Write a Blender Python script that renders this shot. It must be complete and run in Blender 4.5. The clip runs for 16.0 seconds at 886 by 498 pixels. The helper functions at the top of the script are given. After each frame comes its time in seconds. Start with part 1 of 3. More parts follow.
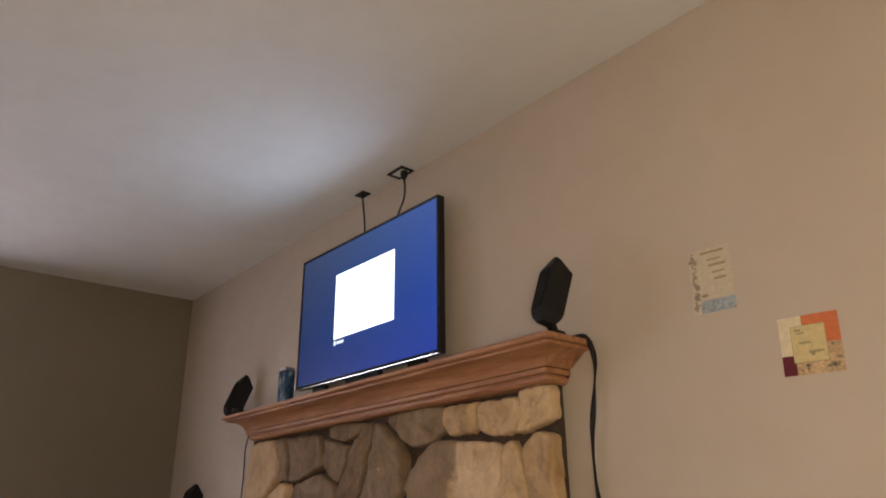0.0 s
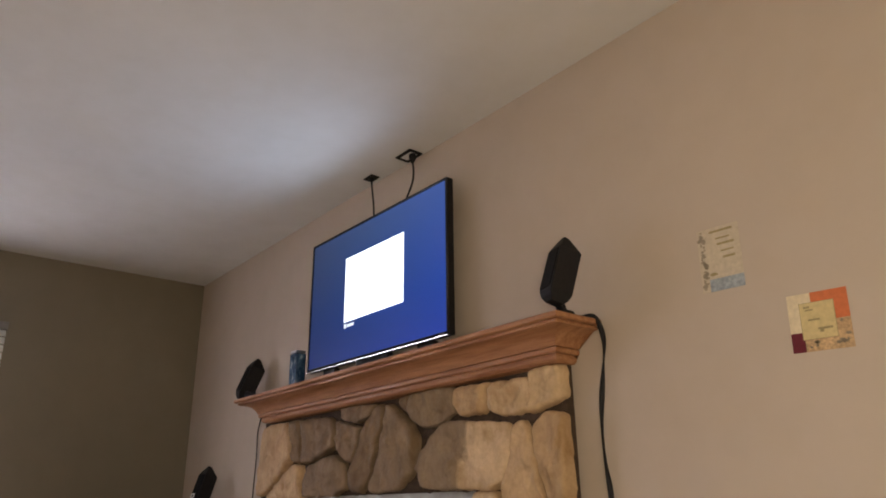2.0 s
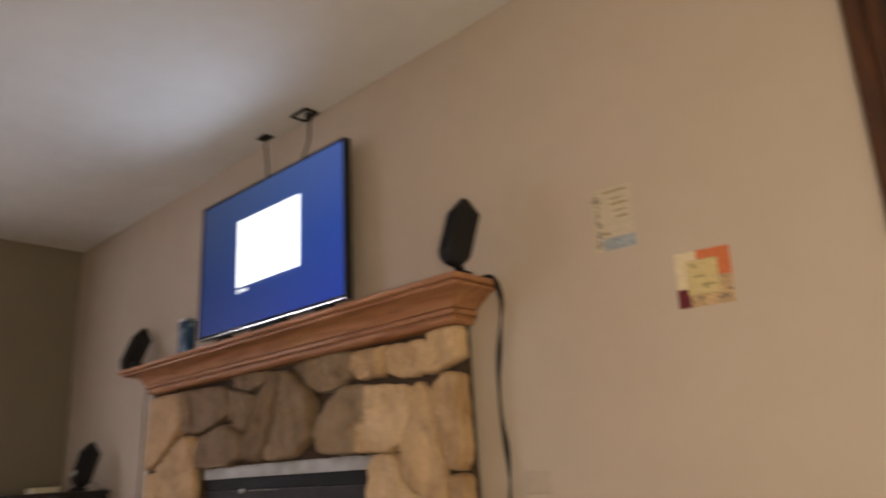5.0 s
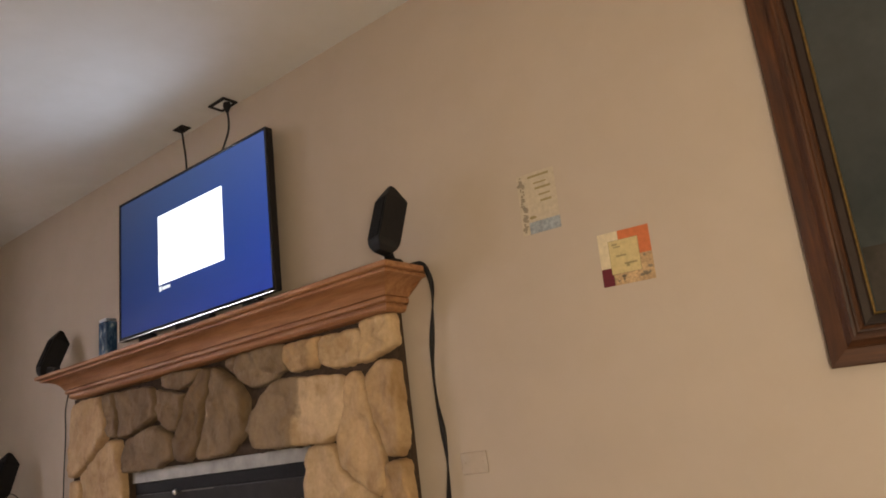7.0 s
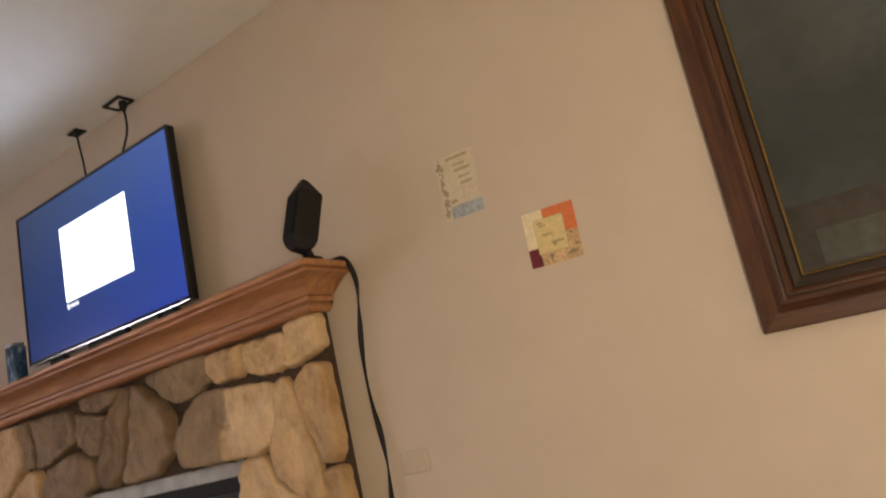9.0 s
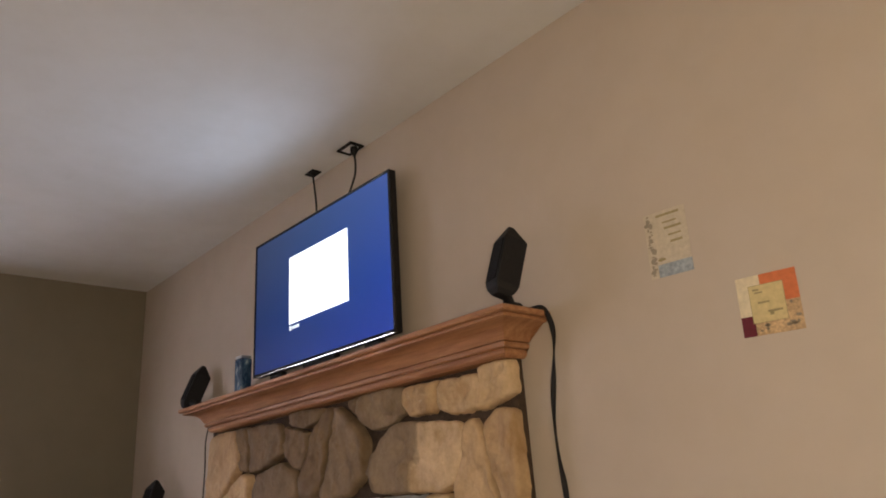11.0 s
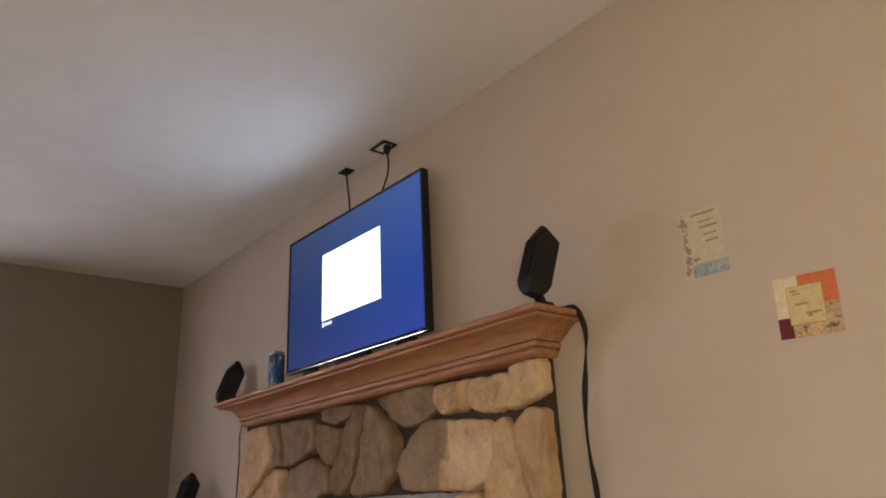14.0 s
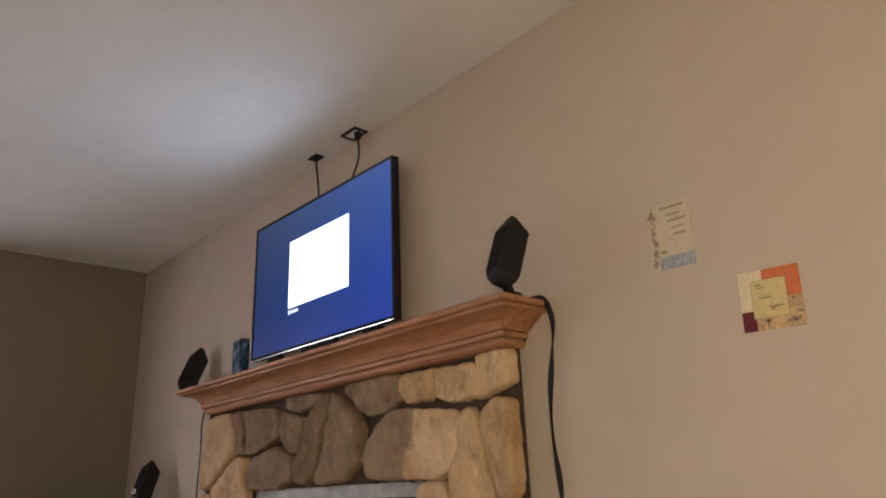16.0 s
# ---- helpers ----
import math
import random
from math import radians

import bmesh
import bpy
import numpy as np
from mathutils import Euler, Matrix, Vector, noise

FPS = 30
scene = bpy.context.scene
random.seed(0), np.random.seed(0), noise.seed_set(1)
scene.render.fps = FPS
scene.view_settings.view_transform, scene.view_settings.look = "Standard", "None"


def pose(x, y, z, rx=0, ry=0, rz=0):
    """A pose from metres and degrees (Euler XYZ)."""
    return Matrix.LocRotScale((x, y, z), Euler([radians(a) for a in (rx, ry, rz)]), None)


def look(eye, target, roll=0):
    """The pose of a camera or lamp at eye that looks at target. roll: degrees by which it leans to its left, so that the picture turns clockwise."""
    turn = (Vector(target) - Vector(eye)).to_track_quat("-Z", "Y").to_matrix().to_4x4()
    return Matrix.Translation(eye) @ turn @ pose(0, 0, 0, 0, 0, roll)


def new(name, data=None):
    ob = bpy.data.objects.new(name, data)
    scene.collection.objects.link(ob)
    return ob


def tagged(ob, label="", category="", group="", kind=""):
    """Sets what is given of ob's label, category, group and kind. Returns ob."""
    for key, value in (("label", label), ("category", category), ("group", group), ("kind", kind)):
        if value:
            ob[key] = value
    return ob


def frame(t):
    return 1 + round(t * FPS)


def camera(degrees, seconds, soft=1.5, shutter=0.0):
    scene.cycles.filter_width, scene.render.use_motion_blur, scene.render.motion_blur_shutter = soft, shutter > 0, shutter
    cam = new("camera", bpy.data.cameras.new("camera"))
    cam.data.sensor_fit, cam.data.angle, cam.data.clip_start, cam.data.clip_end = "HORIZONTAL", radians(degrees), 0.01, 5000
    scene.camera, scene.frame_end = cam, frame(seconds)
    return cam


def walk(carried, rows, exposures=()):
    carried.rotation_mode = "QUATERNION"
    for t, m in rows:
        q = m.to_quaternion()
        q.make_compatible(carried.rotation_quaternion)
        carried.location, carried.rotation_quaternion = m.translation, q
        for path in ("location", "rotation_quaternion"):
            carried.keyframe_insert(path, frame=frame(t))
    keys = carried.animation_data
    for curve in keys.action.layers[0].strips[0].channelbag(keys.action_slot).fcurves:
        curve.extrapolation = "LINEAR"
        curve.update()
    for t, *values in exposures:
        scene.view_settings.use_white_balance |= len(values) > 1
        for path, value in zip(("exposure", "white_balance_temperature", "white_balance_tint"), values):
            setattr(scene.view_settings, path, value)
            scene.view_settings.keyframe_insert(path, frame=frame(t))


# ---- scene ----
cam = camera(63.8, 16.0, 1.8, 0.6)
PATH = [
    (0, (4.628, -1.703, 1.018), (3.205, -0.493, 1.733), -0.8),
    (0.5, (4.633, -1.691, 1.013), (3.204, -0.474, 1.702), -1.4),
    (1, (4.626, -1.693, 1.001), (3.215, -0.457, 1.696), -1.1),
    (1.5, (4.625, -1.696, 0.998), (3.203, -0.472, 1.69), -0.6),
    (2, (4.631, -1.703, 0.999), (3.181, -0.506, 1.679), -0.9),
    (2.5, (4.63, -1.703, 0.996), (3.182, -0.513, 1.694), 0.1),
    (3, (4.631, -1.7, 1.0), (3.181, -0.511, 1.696), -0.1),
    (3.5, (4.632, -1.693, 0.993), (3.179, -0.509, 1.69), 0.2),
    (4, (4.627, -1.711, 0.995), (3.179, -0.515, 1.683), 0.1),
    (4.5, (4.622, -1.694, 1.006), (3.201, -0.423, 1.61), -2.0),
    (4.8, (4.605, -1.675, 0.994), (3.254, -0.324, 1.587), -1.8),
    (5, (4.6, -1.669, 0.986), (3.319, -0.25, 1.575), -3.5),
    (5.2, (4.589, -1.681, 0.983), (3.436, -0.148, 1.549), -6.0),
    (7.5, (4.605, -1.687, 0.998), (3.461, -0.123, 1.491), -7.9),
    (8, (4.603, -1.679, 0.99), (3.447, -0.107, 1.429), -8.6),
    (8.5, (4.573, -1.624, 0.993), (3.537, 0.033, 1.419), -11.4),
    (8.8, (4.594, -1.589, 1.032), (3.57, 0.078, 1.445), -12.8),
    (9, (4.594, -1.584, 1.039), (3.578, 0.082, 1.479), -13.4),
    (9.5, (4.58, -1.646, 1.025), (3.399, -0.153, 1.637), -8.6),
    (10, (4.591, -1.631, 1.025), (3.293, -0.257, 1.679), -6.2),
    (12.5, (4.597, -1.596, 1.029), (3.177, -0.354, 1.692), -3.1),
    (13, (4.596, -1.596, 1.023), (3.168, -0.363, 1.688), -3.1),
    (13.5, (4.598, -1.598, 1.024), (3.166, -0.37, 1.688), -3.1),
    (14, (4.598, -1.605, 1.024), (3.158, -0.386, 1.688), -2.9),
    (14.5, (4.597, -1.614, 1.023), (3.155, -0.394, 1.681), -2.9),
    (15, (4.598, -1.593, 1.021), (3.148, -0.373, 1.663), -2.9),
    (15.5, (4.583, -1.582, 1.013), (3.178, -0.309, 1.65), -2.3),
    (16, (4.586, -1.594, 1.018), (3.196, -0.306, 1.657), -2.5),
]
EXPOSURES = [(0.0, 0.0, 6080, 10), (4.5, 0.0, 6080, 10), (5.2, 0.01, 6380, 10), (8.0, 0.06, 6480, 10), (9.0, 0.15, 6480, 10),
             (10.0, 0.04, 6230, 10), (12.3, 0.0, 6080, 10), (16.0, 0.0, 6080, 10)]
walk(cam, [(t, look(eye, target, roll)) for t, eye, target, roll in PATH], EXPOSURES)

# ---------------------------------------------------------------- light
world = bpy.data.worlds.new("sky")
scene.world = world
world.use_nodes = True
wn = world.node_tree
sky = wn.nodes.new("ShaderNodeTexSky")
sky.sky_type, sky.sun_disc = "NISHITA", False
sky.sun_elevation, sky.sun_rotation = radians(20), radians(200)
wn.links.new(sky.outputs[0], wn.nodes["Background"].inputs[0])
wn.nodes["Background"].inputs[1].default_value = 0.1


def lamp_area(name, m, sx, sy, watts, colour):
    data = bpy.data.lights.new(name, "AREA")
    data.shape, data.size, data.size_y = "RECTANGLE", sx, sy
    data.energy, data.color = watts, colour
    ob = new(name, data)
    ob.matrix_world = m
    return ob


def lamp_point(name, at, watts, colour, radius):
    data = bpy.data.lights.new(name, "POINT")
    data.energy, data.color, data.shadow_soft_size = watts, colour, radius
    ob = new(name, data)
    ob.location = at
    return ob


# daylight in the window opening, the screen's own light (LCDs shine mostly forwards), and the bulb of the table lamp
day = lamp_area("window_daylight", look((-0.02, -2.28, 1.50), (1.0, -2.28, 1.50)), 2.0, 0.90, 104, (0.93, 0.86, 1.0))
day.data.spread = radians(140)
tv_light = lamp_area("screen_light", look((2.18, -0.088, 1.92), (2.18, -1.0, 1.92)), 0.95, 0.50, 3.6, (0.62, 0.76, 1.0))
tv_light.data.spread = radians(150)
lamp_point("table_lamp_bulb", (5.10, -2.05, 0.86), 88, (1.0, 0.838, 0.60), 0.16)


# ---------------------------------------------------------------- materials
def shader(name):
    m = bpy.data.materials.new(name)
    m.use_nodes = True
    nt = m.node_tree
    return m, nt, nt.nodes["Principled BSDF"]


def coords(nt, scale=(1, 1, 1), kind="Object"):
    tc = nt.nodes.new("ShaderNodeTexCoord")
    mp = nt.nodes.new("ShaderNodeMapping")
    mp.inputs["Scale"].default_value = scale
    nt.links.new(tc.outputs[kind], mp.inputs[0])
    return mp.outputs[0]


def noise_tex(nt, vec, scale, detail=4.0, rough=0.55):
    n = nt.nodes.new("ShaderNodeTexNoise")
    n.inputs["Scale"].default_value, n.inputs["Detail"].default_value = scale, detail
    n.inputs["Roughness"].default_value = rough
    nt.links.new(vec, n.inputs["Vector"])
    return n.outputs[0]


def ramp(nt, fac, stops):
    r = nt.nodes.new("ShaderNodeValToRGB")
    els = r.color_ramp.elements
    while len(els) < len(stops):
        els.new(0.5)
    for e, (p, c) in zip(els, stops):
        e.position, e.color = p, (*c, 1)
    nt.links.new(fac, r.inputs[0])
    return r.outputs[0]


def mix(nt, kind, fac, a, b):
    n = nt.nodes.new("ShaderNodeMix")
    n.data_type, n.blend_type = "RGBA", kind
    for sock, v in ((n.inputs[0], fac), (n.inputs[6], a), (n.inputs[7], b)):
        if hasattr(v, "links"):
            nt.links.new(v, sock)
        else:
            sock.default_value = v if isinstance(v, float) else (*v, 1)
    return n.outputs[2]


def bump(nt, bsdf, height, strength, dist):
    b = nt.nodes.new("ShaderNodeBump")
    b.inputs["Strength"].default_value, b.inputs["Distance"].default_value = strength, dist
    nt.links.new(height, b.inputs["Height"])
    nt.links.new(b.outputs[0], bsdf.inputs["Normal"])


def shade(c, f):
    return tuple(min(1.0, v * f) for v in c)


def plain(name, colour, rough=0.5, metal=0.0, vary=0.12, scale=40, relief=0.15, grain=None):
    """A surface with variation at two scales and fine relief."""
    m, nt, bs = shader(name)
    vec = coords(nt, grain or (1, 1, 1))
    a = noise_tex(nt, vec, scale)
    b = noise_tex(nt, vec, scale * 0.12, 3)
    c1 = ramp(nt, a, [(0.3, shade(colour, 1 - vary)), (0.7, shade(colour, 1 + vary))])
    c2 = ramp(nt, b, [(0.3, (1 - vary,) * 3), (0.7, (1, 1, 1))])
    nt.links.new(mix(nt, "MULTIPLY", 1.0, c1, c2), bs.inputs["Base Color"])
    bs.inputs["Roughness"].default_value, bs.inputs["Metallic"].default_value = rough, metal
    if relief:
        bump(nt, bs, a, relief, 0.002)
    return m


def paint(name, colour, rough=0.75, relief=0.25):
    """Rolled wall paint: fine orange peel, faint large unevenness and scuffs."""
    m, nt, bs = shader(name)
    vec = coords(nt)
    big = noise_tex(nt, vec, 0.9, 3)
    mid = noise_tex(nt, vec, 7, 5, 0.6)
    fine = noise_tex(nt, vec, 260, 2)
    c = ramp(nt, big, [(0.3, shade(colour, 0.95)), (0.7, shade(colour, 1.04))])
    d = ramp(nt, mid, [(0.25, (0.95, 0.945, 0.93)), (0.6, (1, 1, 1))])
    nt.links.new(mix(nt, "MULTIPLY", 1.0, c, d), bs.inputs["Base Color"])
    bs.inputs["Roughness"].default_value = rough
    bump(nt, bs, fine, relief, 0.0012)
    return m


def wood(name, dark, light, along="x", rough=0.38, scale=1.0):
    m, nt, bs = shader(name)
    s = {"x": (0.9, 9, 9), "z": (9, 9, 0.9)}[along]
    vec = coords(nt, tuple(v * scale for v in s))
    grain = noise_tex(nt, vec, 5.0, 8, 0.62)
    pores = noise_tex(nt, coords(nt, tuple(v * scale * w for v, w in zip(s, (1, 6, 6) if along == "x" else (6, 6, 1)))), 6, 3, 0.7)
    big = noise_tex(nt, coords(nt), 2.2, 2)
    c = ramp(nt, grain, [(0.28, dark), (0.5, tuple((p + q) / 2 for p, q in zip(dark, light))), (0.72, light)])
    p = ramp(nt, pores, [(0.34, (0.62, 0.56, 0.5)), (0.5, (1, 1, 1))])
    b = ramp(nt, big, [(0.3, (0.86, 0.85, 0.83)), (0.7, (1, 1, 1))])
    nt.links.new(mix(nt, "MULTIPLY", 1.0, mix(nt, "MULTIPLY", 0.8, c, p), b), bs.inputs["Base Color"])
    rr = ramp(nt, grain, [(0.3, (rough + 0.12,) * 3), (0.7, (rough,) * 3)])
    nt.links.new(rr, bs.inputs["Roughness"])
    bump(nt, bs, pores, 0.2, 0.001)
    return m


def glow(name, colour, strength):
    m, nt, bs = shader(name)
    bs.inputs["Base Color"].default_value = (0.02, 0.02, 0.02, 1)
    bs.inputs["Roughness"].default_value = 0.25
    bs.inputs["Emission Color"].default_value = (*colour, 1)
    bs.inputs["Emission Strength"].default_value = strength
    return m


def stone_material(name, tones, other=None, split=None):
    """Weathered field stone; with other and split, a second tone beyond a ragged line (x at its top and foot)."""
    m, nt, bs = shader(name)
    vec = coords(nt)
    info = nt.nodes.new("ShaderNodeObjectInfo")
    tone = ramp(nt, info.outputs["Random"], list(zip((0.0, 0.35, 0.7, 1.0), tones)))
    cloud = noise_tex(nt, vec, 9, 5, 0.55)
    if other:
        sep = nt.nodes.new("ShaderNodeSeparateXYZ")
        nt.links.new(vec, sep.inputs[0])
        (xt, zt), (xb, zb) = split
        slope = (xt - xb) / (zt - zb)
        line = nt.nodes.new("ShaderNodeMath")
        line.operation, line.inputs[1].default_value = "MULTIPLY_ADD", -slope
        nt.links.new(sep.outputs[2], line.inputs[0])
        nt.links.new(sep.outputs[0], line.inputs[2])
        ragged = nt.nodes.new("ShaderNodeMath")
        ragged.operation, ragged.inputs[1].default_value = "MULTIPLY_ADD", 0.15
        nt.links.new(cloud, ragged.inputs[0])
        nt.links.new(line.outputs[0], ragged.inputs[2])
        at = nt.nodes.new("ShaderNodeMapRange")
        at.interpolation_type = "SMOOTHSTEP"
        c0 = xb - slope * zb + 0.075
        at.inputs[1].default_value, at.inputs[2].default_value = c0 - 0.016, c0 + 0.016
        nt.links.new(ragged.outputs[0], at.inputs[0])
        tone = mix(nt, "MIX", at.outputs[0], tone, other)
    streak = noise_tex(nt, coords(nt, (1.6, 1.0, 0.8)), 10, 8, 0.62)
    fine = noise_tex(nt, vec, 60, 5, 0.65)
    c = mix(nt, "MULTIPLY", 1.0, tone, ramp(nt, streak, [(0.30, (0.72, 0.63, 0.50)), (0.47, (0.95, 0.92, 0.87)), (0.66, (1.14, 1.12, 1.06))]))
    c = mix(nt, "MIX", ramp(nt, cloud, [(0.50, (0, 0, 0)), (0.75, (0.42, 0.42, 0.42))]), c, (0.36, 0.245, 0.115))
    c = mix(nt, "MULTIPLY", 0.28, c, ramp(nt, fine, [(0.34, (0.64, 0.56, 0.44)), (0.58, (1, 1, 1))]))
    nt.links.new(c, bs.inputs["Base Color"])
    bs.inputs["Roughness"].default_value = 0.85
    rough = noise_tex(nt, vec, 20, 9, 0.65)
    bump(nt, bs, rough, 0.9, 0.012)
    return m


def screen_material():
    """The lit blue picture of the television: viewing-angle falloff painted in, brighter towards one lower corner."""
    m, nt, bs = shader("blue_screen_image")
    bs.inputs["Base Color"].default_value = (0.01, 0.01, 0.012, 1)
    bs.inputs["Roughness"].default_value = 0.4
    bs.inputs["Specular IOR Level"].default_value = 0.2
    sep = nt.nodes.new("ShaderNodeSeparateXYZ")
    nt.links.new(coords(nt, kind="Generated"), sep.inputs[0])
    across = ramp(nt, sep.outputs[0], [(0.0, (0.012, 0.030, 0.105)), (0.5, (0.014, 0.044, 0.185)), (1.0, (0.018, 0.056, 0.290))])
    up = ramp(nt, sep.outputs[2], [(0.0, (0.45, 0.68, 1.0)), (0.35, (0.8, 0.95, 1.02)), (1.0, (2.7, 1.65, 1.02))])
    nt.links.new(mix(nt, "MULTIPLY", 1.0, across, up), bs.inputs["Emission Color"])
    bs.inputs["Emission Strength"].default_value = 1.0
    return m


M_WALL = paint("tan_wall_paint", (0.505, 0.425, 0.342))
M_OLIVE = paint("olive_wall_paint", (0.220, 0.190, 0.136))
M_CEIL = paint("ceiling_paint", (0.70, 0.68, 0.645), 0.9, 0.5)
M_FLOOR = plain("beige_carpet", (0.33, 0.27, 0.20), 0.95, 0, 0.2, 300, 0.6)
M_TRIM = plain("white_trim_paint", (0.78, 0.77, 0.74), 0.45, 0, 0.03, 20, 0.05)
M_OAK = wood("oak_mantel_wood", (0.30, 0.124, 0.052), (0.53, 0.274, 0.128), "x", 0.48)
M_FRAMEX = wood("walnut_frame_rail", (0.016, 0.004, 0.0015), (0.105, 0.034, 0.006), "x", 0.48)
M_BUFF = stone_material("buff_field_stone", ((0.46, 0.310, 0.172), (0.63, 0.470, 0.296), (0.53, 0.370, 0.214), (0.68, 0.535, 0.360)))
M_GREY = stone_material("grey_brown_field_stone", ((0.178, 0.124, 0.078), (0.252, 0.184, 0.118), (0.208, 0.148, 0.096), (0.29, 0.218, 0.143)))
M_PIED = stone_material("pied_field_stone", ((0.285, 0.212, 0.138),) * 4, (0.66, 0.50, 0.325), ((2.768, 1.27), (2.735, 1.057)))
M_MORTAR = plain("brown_mortar", (0.066, 0.041, 0.025), 0.95, 0, 0.3, 60, 0.6)
M_BLACK = plain("black_plastic", (0.013, 0.012, 0.013), 0.62, 0, 0.15, 120, 0.1)
M_CLOTH = plain("black_speaker_cloth", (0.010, 0.010, 0.012), 0.9, 0, 0.3, 600, 0.5)
M_BEZEL = plain("gloss_black_bezel", (0.010, 0.010, 0.013), 0.16, 0, 0.05, 40, 0.0)
M_SILVER = plain("brushed_silver", (0.72, 0.73, 0.75), 0.28, 1.0, 0.05, 80, 0.05, (1, 20, 20))
M_SATIN = plain("chrome_strip", (0.88, 0.88, 0.90), 0.16, 1.0, 0.03, 60, 0.0)
M_STEEL = plain("galvanised_steel", (0.24, 0.23, 0.215), 0.62, 0.25, 0.2, 18, 0.15)
M_LINTEL = plain("galvanised_lintel", (0.40, 0.39, 0.36), 0.6, 0.1, 0.22, 14, 0.15)
M_BRASS = plain("polished_brass", (0.72, 0.57, 0.31), 0.34, 1.0, 0.1, 40, 0.05)
M_FILLET = plain("dark_brown_lacquer", (0.022, 0.012, 0.010), 0.38, 0, 0.2, 60, 0.05)
M_GOLD = plain("gilded_lip", (0.40, 0.28, 0.11), 0.5, 1.0, 0.2, 90, 0.2)
M_IRON = plain("black_iron", (0.011, 0.010, 0.010), 0.68, 0.0, 0.25, 90, 0.25)
M_SOOTY = plain("sooty_iron", (0.018, 0.014, 0.011), 0.5, 0.0, 0.35, 24, 0.2)
M_FIREBRICK = plain("sooty_firebrick", (0.05, 0.045, 0.04), 0.9, 0, 0.4, 25, 0.4)
M_CABINET = plain("black_lacquer_wood", (0.016, 0.014, 0.014), 0.4, 0, 0.2, 30, 0.08, (1, 1, 6))
M_PAPER = plain("cream_paper", (0.70, 0.64, 0.47), 0.8, 0, 0.08, 60, 0.05)
M_WHITE = plain("white_plastic", (0.78, 0.78, 0.76), 0.4, 0, 0.04, 40, 0.03)
M_ALMOND = plain("painted_plastic", (0.50, 0.42, 0.338), 0.16, 0, 0.04, 40, 0.02)
M_TABLE = wood("side_table_wood", (0.10, 0.05, 0.025), (0.24, 0.13, 0.06))
for dull in (M_BLACK, M_CLOTH, M_IRON):
    dull.node_tree.nodes["Principled BSDF"].inputs["Specular IOR Level"].default_value = 0.25
M_SCREEN = screen_material()
M_PANEL = glow("white_screen_window", (0.93, 0.96, 1.0), 2.0)
M_GLYPH = glow("white_screen_text", (0.93, 0.96, 1.0), 1.0)


def slat_material():
    """Thin white vinyl: lets part of the daylight through."""
    m, nt, bs = shader("white_blind_slat")
    bs.inputs["Base Color"].default_value = (0.82, 0.82, 0.80, 1)
    bs.inputs["Roughness"].default_value = 0.5
    tr = nt.nodes.new("ShaderNodeBsdfTranslucent")
    tr.inputs[0].default_value = (0.85, 0.85, 0.83, 1)
    mx = nt.nodes.new("ShaderNodeMixShader")
    mx.inputs[0].default_value = 0.5
    nt.links.new(bs.outputs[0], mx.inputs[1])
    nt.links.new(tr.outputs[0], mx.inputs[2])
    nt.links.new(mx.outputs[0], nt.nodes["Material Output"].inputs[0])
    return m


M_SLAT = slat_material()


def glass_material(name, tint, rough):
    m, nt, bs = shader(name)
    bs.inputs["Base Color"].default_value = (*tint, 1)
    bs.inputs["Transmission Weight"].default_value = 1.0
    bs.inputs["Roughness"].default_value = rough
    bs.inputs["IOR"].default_value = 1.45
    return m


M_GLASS = glass_material("clear_glass", (0.97, 0.98, 0.98), 0.0)
M_SMOKED = glass_material("smoked_glass", (0.5, 0.5, 0.5), 0.08)


def blue_glass_material():
    m, nt, bs = shader("mottled_blue_glass")
    n = noise_tex(nt, coords(nt, (1, 1, 0.4)), 42, 5, 0.65)
    c = ramp(nt, n, [(0.38, (0.020, 0.048, 0.105)), (0.56, (0.09, 0.16, 0.26)), (0.68, (0.42, 0.50, 0.54))])
    nt.links.new(c, bs.inputs["Base Color"])
    bs.inputs["Roughness"].default_value = 0.12
    bump(nt, bs, n, 0.4, 0.004)
    return m


M_BLUEGLASS = blue_glass_material()


# ---------------------------------------------------------------- mesh tools
def mesh_ob(name, bm, material, parent=None, smooth=False):
    me = bpy.data.meshes.new(name)
    bmesh.ops.recalc_face_normals(bm, faces=bm.faces[:])
    bm.to_mesh(me)
    bm.free()
    me.materials.append(material)
    if smooth:
        for p in me.polygons:
            p.use_smooth = True
    ob = new(name, me)
    ob.parent = parent
    return ob


def part(name, bm, material, parent, label="", smooth=False):
    ob = mesh_ob(name, bm, material, parent, smooth)
    if label:
        tagged(ob, label)
    return ob


def thing(name, at, label, category, group="", turn=0, kind=""):
    ob = new(name)
    ob.matrix_world = pose(*at, 0, 0, turn)
    return tagged(ob, label, category, group, kind)


def box(bm, x0, x1, y0, y1, z0, z1, bevel=0.0, seg=2):
    m = pose((x0 + x1) / 2, (y0 + y1) / 2, (z0 + z1) / 2) @ Matrix.Diagonal((x1 - x0, y1 - y0, z1 - z0, 1))
    vs = bmesh.ops.create_cube(bm, size=1, matrix=m)["verts"]
    if bevel:
        es = list({e for v in vs for e in v.link_edges})
        bmesh.ops.bevel(bm, geom=es, offset=bevel, segments=seg, profile=0.5, affect="EDGES")
    return bm


def abox(x0, x1, y0, y1, z0, z1, bevel=0.0, seg=2):
    return box(bmesh.new(), x0, x1, y0, y1, z0, z1, bevel, seg)


